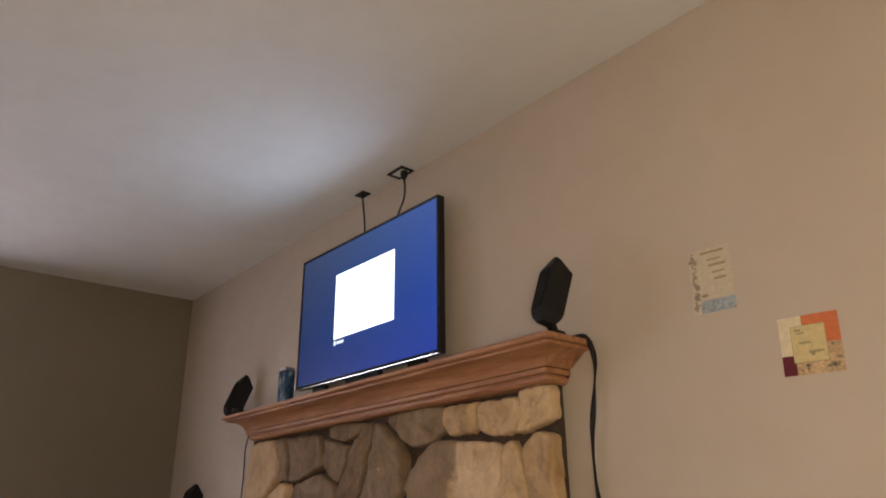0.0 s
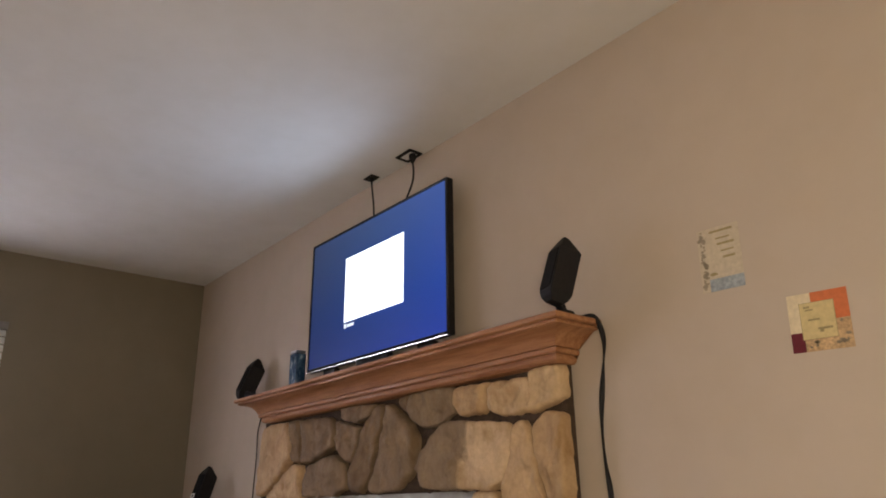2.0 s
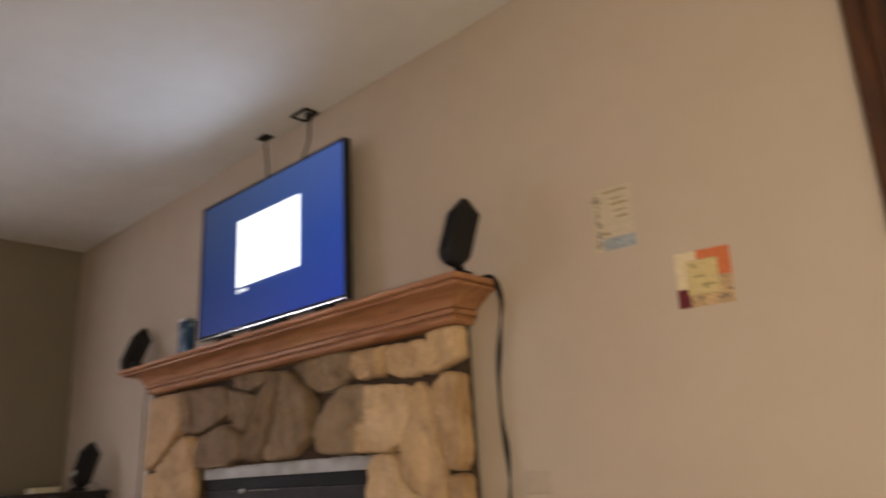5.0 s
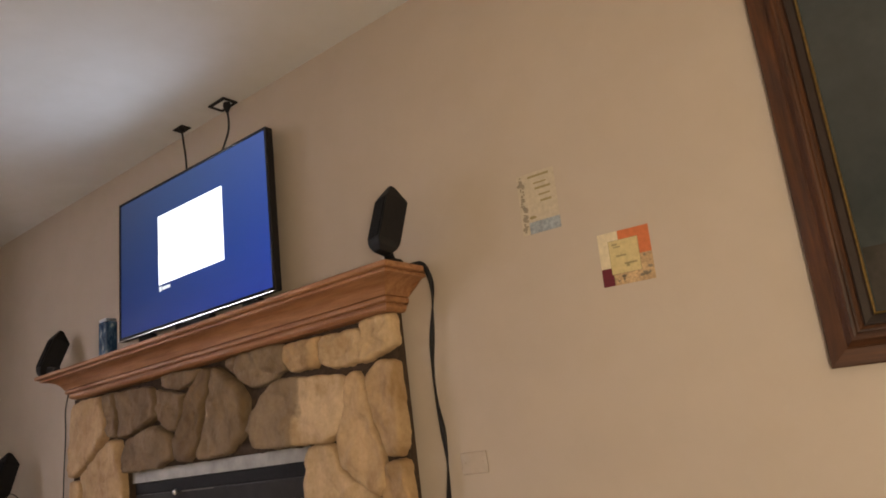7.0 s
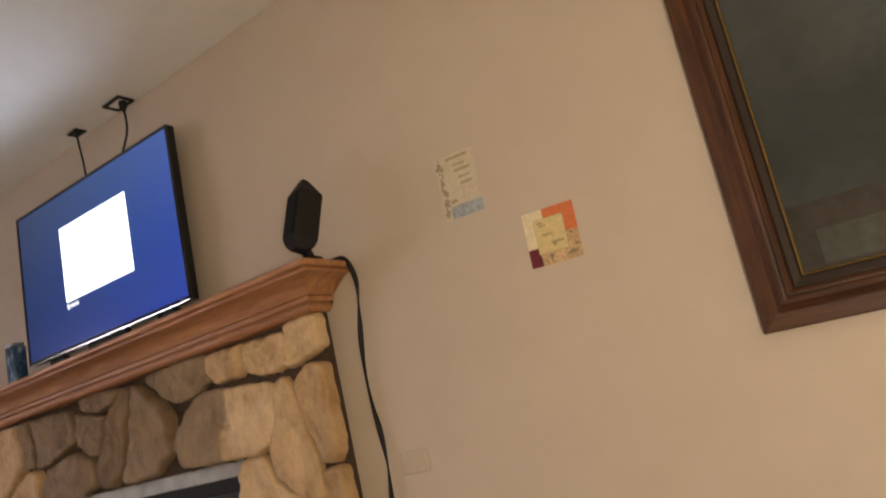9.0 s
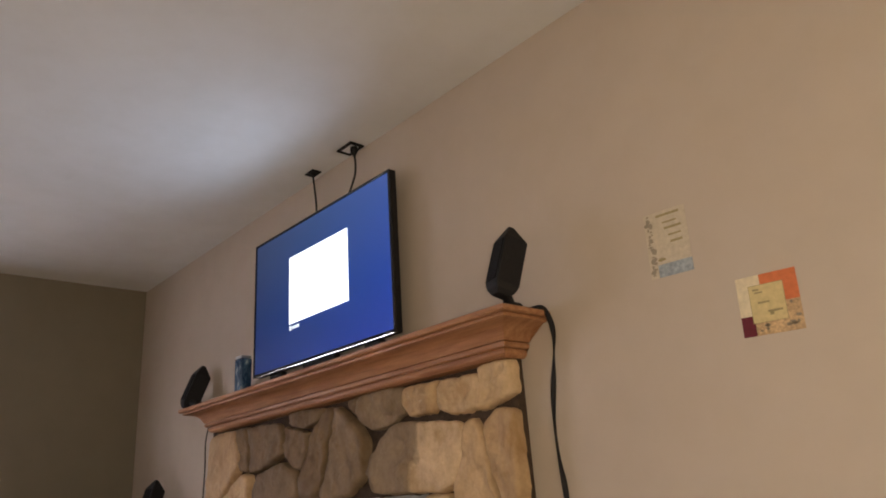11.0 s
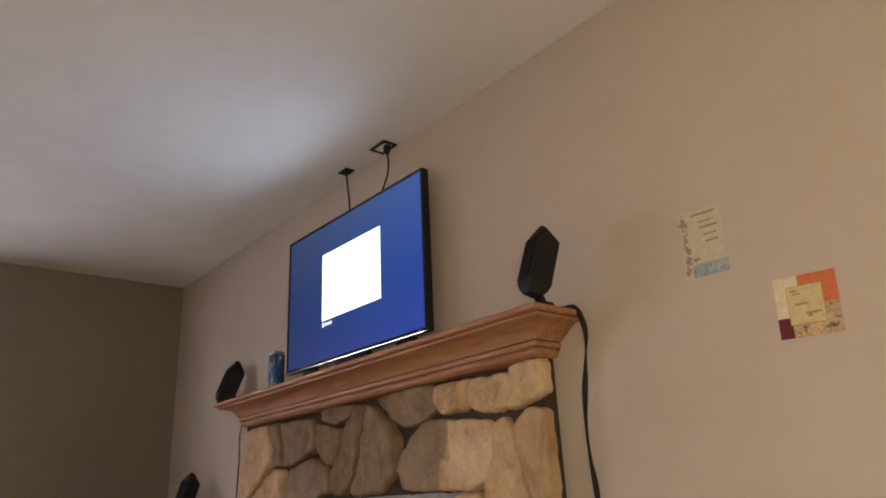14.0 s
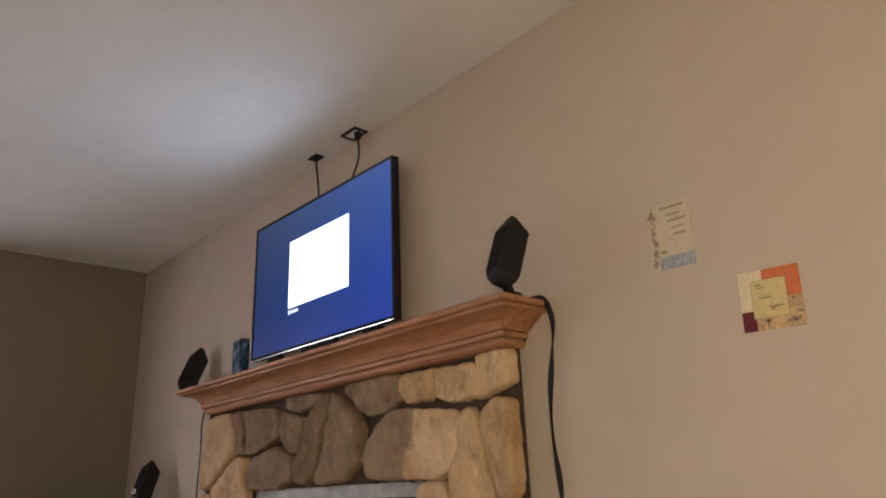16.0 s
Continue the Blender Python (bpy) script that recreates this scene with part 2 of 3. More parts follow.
def lathe(profile, n=24, closed=True):
    bm = bmesh.new()
    rings = [[bm.verts.new((r * math.cos(2 * math.pi * k / n), r * math.sin(2 * math.pi * k / n), z)) for k in range(n)] for r, z in profile]
    for a, b in zip(rings, rings[1:]):
        for k in range(n):
            bm.faces.new((a[k], a[(k + 1) % n], b[(k + 1) % n], b[k]))
    if closed:
        bm.faces.new(rings[0][::-1])
        bm.faces.new(rings[-1])
    return bm


def spline(points, steps=10):
    """Points along a smooth curve through the given ones."""
    ps = [Vector(p) for p in points]
    ps = [ps[0] * 2 - ps[1]] + ps + [ps[-1] * 2 - ps[-2]]
    out = []
    for a, b, c, d in zip(ps, ps[1:], ps[2:], ps[3:]):
        for k in range(steps):
            t = k / steps
            out.append(0.5 * ((2 * b) + (c - a) * t + (2 * a - 5 * b + 4 * c - d) * t * t + (3 * b - a - 3 * c + d) * t ** 3))
    return out + [ps[-2]]


def tube(points, w, d, twist=lambda s: 0.0, n=8, steps=10):
    """A cable: an oval of half axes w and d swept along a smooth curve, turned on the way."""
    bm = bmesh.new()
    path = spline(points, steps)
    rings = []
    for i, p in enumerate(path):
        t = (path[min(i + 1, len(path) - 1)] - path[max(i - 1, 0)]).normalized()
        u = t.cross(Vector((0, 1, 0)))
        u = (u if u.length > 0.05 else Vector((1, 0, 0))).normalized()
        v = t.cross(u).normalized()
        a = twist(i / (len(path) - 1))
        u, v = u * math.cos(a) + v * math.sin(a), v * math.cos(a) - u * math.sin(a)
        rings.append([bm.verts.new(p + u * w * math.cos(2 * math.pi * k / n) + v * d * math.sin(2 * math.pi * k / n)) for k in range(n)])
    for a, b in zip(rings, rings[1:]):
        for k in range(n):
            bm.faces.new((a[k], a[(k + 1) % n], b[(k + 1) % n], b[k]))
    bm.faces.new(rings[0][::-1])
    bm.faces.new(rings[-1])
    return bm


def setting(name, bm, material, label, category):
    return tagged(mesh_ob(name, bm, material), label, category, kind="structure")


# ---------------------------------------------------------------- the room
XR, YB, H = 6.3, -4.6, 2.44
FX0, FX1, FZ0, FZ1 = 1.60, 2.80, 0.28, 1.06          # firebox hole in the wall
WY0, WY1, WZ0, WZ1 = -3.35, -1.13, 1.0, 1.965        # window hole

bm = bmesh.new()
box(bm, -0.15, FX0, 0, 0.14, 0, H)
box(bm, FX1, XR + 0.15, 0, 0.14, 0, H)
box(bm, FX0, FX1, 0, 0.14, FZ1, H)
box(bm, FX0, FX1, 0, 0.14, 0, FZ0)
setting("wall_north", bm, M_WALL, "tan painted plaster wall behind the fireplace", "wall")
bm = bmesh.new()
box(bm, -0.15, 0, WY1, -0.0005, 0, H)
box(bm, -0.15, 0, YB, WY0, 0, H)
box(bm, -0.15, 0, WY0, WY1, WZ1, H)
box(bm, -0.15, 0, WY0, WY1, 0, WZ0)
setting("wall_west", bm, M_OLIVE, "dark olive painted wall with a window", "wall")
setting("wall_east", abox(XR, XR + 0.15, YB, -0.0005, 0, H), M_WALL, "plain tan painted wall", "wall")
setting("wall_south", abox(-0.15, XR + 0.15, YB - 0.15, YB - 0.0005, 0, H), M_WALL, "plain tan painted wall", "wall")
setting("ceiling", abox(-0.15, XR + 0.15, YB - 0.15, 0.14, H + 0.0005, H + 0.15), M_CEIL, "flat off-white painted ceiling", "ceiling")
setting("floor", abox(-0.15, XR + 0.15, YB - 0.15, 0.14, -0.1, -0.0005), M_FLOOR, "beige carpet floor", "floor")

# window with its blind
win = thing("window_1", (0, 0, 0), "white window with a lowered slatted blind", "window", kind="structure")
for nm, a in (("window_frame", (-0.10, -0.06, WY0, WY0 + 0.05, WZ0, WZ1)), ("window_frame", (-0.10, -0.06, WY1 - 0.05, WY1, WZ0, WZ1)),
              ("window_frame", (-0.10, -0.06, WY0 + 0.05, WY1 - 0.05, WZ1 - 0.05, WZ1)), ("window_frame", (-0.10, -0.06, WY0 + 0.05, WY1 - 0.05, WZ0, WZ0 + 0.05)),
              ("mullion", (-0.095, -0.065, -2.26, -2.22, WZ0 + 0.05, WZ1 - 0.05))):
    part(nm, abox(*a, 0.004), M_TRIM, win)
part("window_sill", abox(-0.06, 0.035, WY0 - 0.04, WY1 + 0.0, WZ0 - 0.03, WZ0, 0.006), M_TRIM, win)
for y0, y1 in ((WY0 + 0.05, -2.26), (-2.22, WY1 - 0.05)):
    pane = part("pane", abox(-0.083, -0.079, y0, y1, WZ0 + 0.05, WZ1 - 0.05), M_GLASS, win)
    pane.visible_shadow = False
blind = thing("window_blind", (0.012, 0, 0), "white slatted window blind, lowered", "blind")
part("headrail", abox(0.0, 0.045, WY0 - 0.015, WY1 + 0.022, WZ1 + 0.005, WZ1 + 0.05, 0.003), M_STEEL, blind)
part("bottom_rail", abox(0.01, 0.035, WY0 - 0.01, WY1 + 0.018, WZ0 + 0.004, WZ0 + 0.02, 0.003), M_SLAT, blind)
bm = box(bmesh.new(), -0.0225, 0.0225, WY0 - 0.01, WY1 + 0.018, -0.001, 0.001)
slat_mesh = part("slat", bm, M_SLAT, blind)
slat_mesh.matrix_local = pose(0.022, 0, WZ0 + 0.04, 0, 64, 0)
for k in range(1, 22):
    s = new("slat", slat_mesh.data)
    s.parent = blind
    s.matrix_local = pose(0.022, 0, WZ0 + 0.04 + k * 0.0435, 0, 64, 0)

# ---------------------------------------------------------------- fireplace
SX0, SX1, ST = 1.150, 3.192, 1.415                   # stone front and its top
OX0, OX1, OZ1 = 1.640, 2.762, 1.035                  # opening in the stone
fire = thing("fireplace", (0, 0, 0), "rough field stone fireplace front with an iron insert", "fireplace")
for a in ((SX0 + 0.01, OX0, 0.0), (OX1, SX1 - 0.008, 0.0), (OX0, OX1, OZ1 + 0.012)):
    part("mortar_bed", abox(a[0], a[1], -0.034, -0.0006, a[2], ST - 0.005), M_MORTAR, fire, "dark brown recessed mortar")


def stone(corners, tone="buff", deep=0.030):
    """One split field stone: corners (x, z) of its outline in order; rounded, uneven edges and a worn, gently hollowed face."""
    bm = bmesh.new()
    n0 = len(corners)
    cx, cz = sum(c[0] for c in corners) / n0, sum(c[1] for c in corners) / n0
    rng = random.Random(int(cx * 1000) * 7 + int(cz * 1000))
    seed = Vector((cx * 7.3, cz * 5.1, 1.7))
    ring0 = [(x - cx, z - cz) for x, z in corners]
    size = sum(math.hypot(*c) for c in ring0) / n0
    grow = 1 + 0.0075 / size                         # rounding the corners takes a little off
    ring0 = [(x * grow, z * grow) for x, z in ring0]
    for cut in (0.11, 0.22):
        ring0 = [q for a, b in zip(ring0, ring0[1:] + ring0[:1]) for q in ((a[0] + (b[0] - a[0]) * cut, a[1] + (b[1] - a[1]) * cut), (b[0] + (a[0] - b[0]) * cut, b[1] + (a[1] - b[1]) * cut))]
    # even spacing round the outline
    ends = ring0 + ring0[:1]
    run = [0.0]
    for a, b in zip(ends, ends[1:]):
        run.append(run[-1] + math.hypot(b[0] - a[0], b[1] - a[1]))
    n, out, k = 64, [], 0
    for m in range(n):
        d = run[-1] * m / n
        while run[k + 1] < d:
            k += 1
        t = (d - run[k]) / max(1e-9, run[k + 1] - run[k])
        out.append((ends[k][0] + (ends[k + 1][0] - ends[k][0]) * t, ends[k][1] + (ends[k + 1][1] - ends[k][1]) * t))
    lean_x, lean_z = rng.uniform(-0.06, 0.06), rng.uniform(-0.05, 0.07)

    def at(x, z, y):
        q = Vector((x * 20, z * 20, 4)) + seed
        wob = 0.0065 * noise.noise(q) + 0.0040 * noise.noise(q * 3.1)
        wob2 = 0.0065 * noise.noise(q + Vector((2, 8, 1))) + 0.0040 * noise.noise(q * 3.1 + Vector((5, 1, 2)))
        return (cx + x + wob, y, cz + z + wob2)

    rings = []
    edge = min(0.4, 0.011 / size)
    steps = [(0.0, 0.030), (0.0, 0.040), (0.16 * edge, 0.036 + deep * 0.45), (0.42 * edge, 0.035 + deep * 0.78), (edge, 0.034 + deep)]
    steps += [(edge + (1 - edge) * k / 9, 0.034 + deep) for k in range(1, 9)]
    for inset, out_y in steps:
        f = 1 - inset
        ring = []
        for x, z in out:
            y = -out_y
            if inset > 0:
                q = Vector((x * f * 11, z * f * 11, 0)) + seed
                fold = Vector((noise.noise(q * 1.3 + Vector((9, 2, 4))), noise.noise(q * 1.3 + Vector((1, 6, 8))))).to_3d() * 2
                ridge = 1 - abs(noise.noise(q * 0.8 + Vector((3, 1, 7)))) * 2
                y += min(1.0, inset / edge) * (lean_x * x * f + lean_z * z * f + 0.012 * noise.noise(q) + 0.010 * max(abs(fold.x), abs(fold.y)) - 0.006 - 0.007 * ridge + 0.006 * noise.noise(q * 3.7) + 0.003 * noise.noise(q * 9.0))
            ring.append(bm.verts.new(at(x * f, z * f, y)))
        rings.append(ring)
    for a, b in zip(rings, rings[1:]):
        for k in range(n):
            bm.faces.new((a[k], a[(k + 1) % n], b[(k + 1) % n], b[k]))
    mid = bm.verts.new(at(0, 0, sum(v.co.y for v in rings[-1]) / n))
    for k in range(n):
        bm.faces.new((rings[-1][k], rings[-1][(k + 1) % n], mid))
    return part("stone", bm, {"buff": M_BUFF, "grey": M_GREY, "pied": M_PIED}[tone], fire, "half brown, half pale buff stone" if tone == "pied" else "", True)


# over the opening, from the far end
stone([(1.158, 1.392), (1.452, 1.388), (1.492, 1.215), (1.335, 1.108), (1.160, 1.045)])
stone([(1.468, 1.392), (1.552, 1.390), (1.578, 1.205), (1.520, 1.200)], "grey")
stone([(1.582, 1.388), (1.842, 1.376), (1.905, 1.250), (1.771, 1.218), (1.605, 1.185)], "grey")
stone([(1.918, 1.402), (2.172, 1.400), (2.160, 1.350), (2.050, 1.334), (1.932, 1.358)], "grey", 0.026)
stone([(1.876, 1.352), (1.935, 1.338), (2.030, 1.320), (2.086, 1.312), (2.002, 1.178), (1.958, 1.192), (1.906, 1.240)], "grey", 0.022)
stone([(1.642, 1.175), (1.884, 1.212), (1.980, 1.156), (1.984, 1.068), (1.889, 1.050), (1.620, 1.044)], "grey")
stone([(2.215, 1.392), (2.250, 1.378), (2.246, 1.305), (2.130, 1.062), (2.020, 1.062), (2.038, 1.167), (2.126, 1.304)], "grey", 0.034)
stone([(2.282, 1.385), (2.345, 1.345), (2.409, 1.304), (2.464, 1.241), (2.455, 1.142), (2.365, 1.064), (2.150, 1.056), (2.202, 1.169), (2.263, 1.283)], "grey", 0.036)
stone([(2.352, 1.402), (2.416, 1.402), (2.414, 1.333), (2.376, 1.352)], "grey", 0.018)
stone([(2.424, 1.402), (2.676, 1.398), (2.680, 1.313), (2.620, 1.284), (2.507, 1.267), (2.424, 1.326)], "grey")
stone([(2.692, 1.388), (2.862, 1.390), (2.836, 1.290), (2.725, 1.297), (2.686, 1.334)], deep=0.034)
stone([(2.880, 1.386), (3.050, 1.380), (3.062, 1.331), (3.034, 1.276), (2.917, 1.276), (2.862, 1.302)], deep=0.030)
stone([(3.062, 1.398), (3.188, 1.402), (3.192, 1.300), (3.046, 1.272), (3.072, 1.330)], deep=0.036)
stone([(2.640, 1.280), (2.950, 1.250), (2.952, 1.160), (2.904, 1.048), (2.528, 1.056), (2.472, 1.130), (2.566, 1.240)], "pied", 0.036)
# the near jamb
stone([(2.984, 1.246), (3.028, 1.243), (3.058, 1.161), (3.085, 1.040), (3.100, 0.907), (3.060, 0.874), (2.922, 0.972), (2.914, 1.010), (2.942, 1.104)], deep=0.034)
stone([(3.058, 1.230), (3.114, 1.260), (3.188, 1.254), (3.190, 1.141), (3.190, 1.021), (3.172, 0.984), (3.118, 0.986), (3.080, 1.105)], deep=0.036)
stone([(2.766, 1.040), (2.893, 1.032), (2.914, 0.960), (3.050, 0.872), (3.070, 0.778), (3.010, 0.728), (2.770, 0.722)], deep=0.032)
stone([(3.118, 0.966), (3.188, 0.964), (3.190, 0.740), (3.096, 0.736), (3.076, 0.866)])
stone([(2.770, 0.712), (2.985, 0.718), (2.990, 0.570), (2.772, 0.555)])
stone([(3.000, 0.718), (3.190, 0.728), (3.188, 0.535), (3.006, 0.545)])
stone([(2.772, 0.545), (3.075, 0.535), (3.080, 0.350), (2.772, 0.345)])
stone([(3.090, 0.525), (3.188, 0.525), (3.188, 0.340), (3.094, 0.338)])
stone([(2.772, 0.334), (2.965, 0.336), (2.970, 0.125), (2.772, 0.120)])
stone([(2.982, 0.330), (3.188, 0.328), (3.186, 0.110), (2.986, 0.112)])
stone([(2.772, 0.108), (3.184, 0.100), (3.184, 0.012), (2.772, 0.012)])
# the far jamb
stone([(1.515, 1.188), (1.588, 1.186), (1.622, 1.050), (1.628, 0.915), (1.470, 0.868), (1.330, 0.876), (1.258, 1.050), (1.345, 1.100)])
stone([(1.160, 1.034), (1.240, 1.040), (1.312, 0.880), (1.280, 0.840), (1.160, 0.836)])
stone([(1.160, 0.822), (1.450, 0.850), (1.455, 0.610), (1.160, 0.604)])
stone([(1.468, 0.850), (1.630, 0.894), (1.630, 0.634), (1.464, 0.625)])
stone([(1.160, 0.592), (1.630, 0.614), (1.630, 0.372), (1.160, 0.365)])
stone([(1.160, 0.352), (1.370, 0.356), (1.372, 0.106), (1.160, 0.102)])
stone([(1.384, 0.356), (1.630, 0.356), (1.630, 0.110), (1.386, 0.110)])
stone([(1.160, 0.090), (1.630, 0.096), (1.630, 0.012), (1.160, 0.012)])

# iron insert
bm = bmesh.new()
box(bm, FX0, FX1, 0.42, 0.45, FZ0, FZ1)
box(bm, FX0 - 0.03, FX0, 0.1401, 0.45, FZ0, FZ1)
box(bm, FX1, FX1 + 0.03, 0.1401, 0.45, FZ0, FZ1)
box(bm, FX0 - 0.03, FX1 + 0.03, 0.1401, 0.45, FZ1, FZ1 + 0.03)
box(bm, FX0 - 0.03, FX1 + 0.03, 0.1401, 0.45, FZ0 - 0.03, FZ0)
part("firebox", bm, M_FIREBRICK, fire, "sooty firebrick chamber")
bm = abox(OX0 - 0.012, OX1 + 0.012, -0.022, -0.014, 0.999, 1.074)
part("lintel", bm, M_LINTEL, fire, "dull grey galvanised steel lintel")
# ragged mortar drips; the dark strip also stands in for shade under the stones
bm = bmesh.new()
n = 90
front, back = [], []
for k in range(n + 1):
    x = OX0 - 0.01 + (OX1 - OX0 + 0.02) * k / n
    z = 1.050 + 0.009 * noise.noise(Vector((x * 9, 0.3, 2.0))) + 0.006 * noise.noise(Vector((x * 34, 1.3, 5.0)))
    front.append((bm.verts.new((x, -0.040, z)), bm.verts.new((x, -0.044, 1.085))))
    back.append((bm.verts.new((x, -0.0235, z + 0.003)), bm.verts.new((x, -0.0235, 1.085))))
for k in range(n):
    (a, b), (c, d), (e, f), (g, h) = front[k], front[k + 1], back[k], back[k + 1]
    bm.faces.new((a, c, d, b))
    bm.faces.new((e, f, h, g))
    bm.faces.new((a, e, g, c))
    bm.faces.new((b, d, h, f))
bm.faces.new((*front[0], *back[0][::-1]))
bm.faces.new((*front[-1][::-1], *back[-1]))
part("mortar_shade_edge", bm, M_MORTAR, fire, "ragged mortar edge and modelled shade band over the opening")
part("hood", abox(OX0 + 0.004, OX1 - 0.004, -0.012, 0.03, 0.951, 0.998, 0.003), M_IRON, fire, "black iron hood")
lip = part("hood_lip", abox(OX0 + 0.006, OX1 - 0.006, -0.004, 0.004, -0.033, 0.033, 0.002), M_SOOTY, fire, "dark brown sooty sloping lip under the hood")
lip.matrix_local = pose(0, -0.004, 0.918, 10, 0, 0)
part("shadow_gap", abox(OX0 + 0.006, OX1 - 0.006, 0.010, 0.03, 0.870, 0.950), M_IRON, fire)
part("brass_trim", abox(OX0 + 0.01, OX1 - 0.01, -0.020, 0.004, 0.852, 0.881, 0.005, 3), M_BRASS, fire, "polished brass trim strip")
for x0, x1 in ((OX0 + 0.012, 2.199), (2.203, OX1 - 0.012)):
    door = part("glass_door", abox(x0 + 0.03, x1 - 0.03, -0.006, -0.001, 0.36, 0.818), M_SMOKED, fire, "smoked glass fireplace door")
    for a in ((x0, x0 + 0.03, 0.33, 0.848), (x1 - 0.03, x1, 0.33, 0.848), (x0 + 0.03, x1 - 0.03, 0.818, 0.848), (x0 + 0.03, x1 - 0.03, 0.33, 0.36)):
        part("door_frame", abox(a[0], a[1], -0.012, 0.004, a[2], a[3], 0.002), M_STEEL, door)
knob = lathe([(0.004, 0), (0.004, 0.012), (0.009, 0.016), (0.011, 0.022), (0.008, 0.028), (0.002, 0.030)], 16)
k = part("damper_knob", knob, M_SILVER, fire, "small shiny damper knob", True)
k.matrix_local = pose(1.965, -0.010, 0.948, 90, 0, 0)
# pale bar in place of the smear of light beside the knob
part("light_smear_bar", abox(1.985, 2.19, -0.0165, -0.0125, 0.946, 0.950, 0.001), M_STEEL, fire)
part("ash_panel", abox(OX0 + 0.01, OX1 - 0.01, -0.012, 0.0, 0.02, 0.329, 0.003), M_IRON, fire)

# ---------------------------------------------------------------- mantel
mantel = thing("mantel_shelf", (0, 0, 0), "honey oak mantel shelf with crown moulding over the fireplace", "mantel")
MX0, MX1, MY = 1.255, 3.187, -0.075
MZ = 1.523


def moulding(profile):
    """A moulding that runs along the front and returns to the wall at both ends, mitred."""
    bm = bmesh.new()
    rows = []
    for p, z in profile:
        rows.append([bm.verts.new(c) for c in ((MX0 - p, -0.001, z), (MX0 - p, MY - p, z), (MX1 + p, MY - p, z), (MX1 + p, -0.001, z))])
    for a, b in zip(rows, rows[1:]):
        for k in range(3):
            bm.faces.new((a[k], a[k + 1], b[k + 1], b[k]))
    bm.faces.new(rows[0])
    bm.faces.new(rows[-1])
    bm.faces.new([r[0] for r in rows])
    bm.faces.new([r[3] for r in rows])
    return bm


def arc(p0, z0, p1, z1, bulge, n=6):
    out = []
    for k in range(n + 1):
        t = k / n
        dx, dz = p1 - p0, z1 - z0
        s = bulge * math.sin(math.pi * t)
        out.append((p0 + dx * t + dz * s, z0 + dz * t - dx * s))
    return out


bed = [(0.0, 1.404), (0.011, 1.404)] + arc(0.013, 1.406, 0.021, 1.425, 0.22) + [(0.015, 1.4265), (0.015, 1.4295)] + arc(0.018, 1.4305, 0.034, 1.4435, 0.42) + [(0.030, 1.4455)]
crown = [(0.026, 1.446), (0.034, 1.4475)] + arc(0.036, 1.448, 0.095, 1.4915, -0.16, 12) + [(0.0965, 1.4925)]
top = [(0.091, 1.493), (0.103, 1.493)] + arc(0.1045, 1.494, 0.112, 1.5015, 0.35) + [(0.108, 1.5030), (0.108, 1.5050), (0.124, 1.5055), (0.128, 1.5095), (0.128, 1.519), (0.125, MZ)]
part("bed_moulding", moulding(bed), M_OAK, mantel)
part("crown_moulding", moulding(crown), M_OAK, mantel)
part("shelf_board", moulding(top), M_OAK, mantel)

# ---------------------------------------------------------------- television
TX0, TX1, TZ0, TZ1, TY = 1.653, 2.692, 1.590, 2.217, -0.080
tv = thing("television", (0, 0, 0), "flat black television showing a blue screen, on the mantel", "television")
tv.matrix_world = pose(2.188, 0, MZ, 0, 0.45, 0) @ pose(-2.188, 0, -MZ)
part("housing", abox(TX0, TX1, TY + 0.003, TY + 0.030, TZ0, TZ1, 0.003), M_BLACK, tv)
part("back_cover", abox(TX0 + 0.12, TX1 - 0.12, TY + 0.0305, TY + 0.066, TZ0 + 0.04, TZ1 - 0.16, 0.012), M_BLACK, tv)
BZ = 0.011
for a in ((TX0, TX0 + BZ, TZ0, TZ1), (TX1 - BZ, TX1, TZ0, TZ1), (TX0 + BZ, TX1 - BZ, TZ1 - BZ, TZ1), (TX0 + BZ, TX1 - BZ, TZ0, TZ0 + 0.013)):
    part("bezel", abox(a[0], a[1], TY - 0.004, TY + 0.0028, a[2], a[3], 0.0015), M_BEZEL, tv)
part("screen", abox(TX0 + BZ, TX1 - BZ, TY, TY + 0.0025, TZ0 + 0.013, TZ1 - BZ), M_SCREEN, tv, "lit deep blue screen")
part("screen_window", abox(1.964, 2.409, TY - 0.002, TY - 0.0005, 1.772, 2.071), M_PANEL, tv, "bright white rectangle on the screen")
part("screen_text", abox(1.966, 1.982, TY - 0.002, TY - 0.0005, 1.744, 1.764), M_GLYPH, tv)
part("screen_text", abox(1.988, 2.044, TY - 0.002, TY - 0.0005, 1.747, 1.760), M_GLYPH, tv)
strip = part("trim_strip", abox(TX0 + 0.002, TX1 - 0.002, -0.004, 0.004, -0.0013, 0.0013, 0.0003, 1), M_SATIN, tv, "thin bright chrome strip")
strip.matrix_local = pose(0, TY - 0.005, TZ0 - 0.0022, 8, 0, 0)
part("logo_bump", abox(2.160, 2.205, TY - 0.010, TY + 0.001, TZ0 - 0.0080, TZ0 - 0.0038, 0.0012), M_SATIN, tv)
part("badge", abox(2.640, 2.668, TY - 0.0055, TY - 0.0042, TZ0 + 0.004, TZ0 + 0.008), M_STEEL, tv)
part("stand_neck", abox(2.06, 2.30, TY + 0.004, TY + 0.034, MZ + 0.012, TZ0 - 0.0, 0.006), M_BLACK, tv)
part("stand_base", abox(1.86, 2.50, -0.165, -0.030, MZ + 0.0005, MZ + 0.012, 0.005), M_BEZEL, tv)
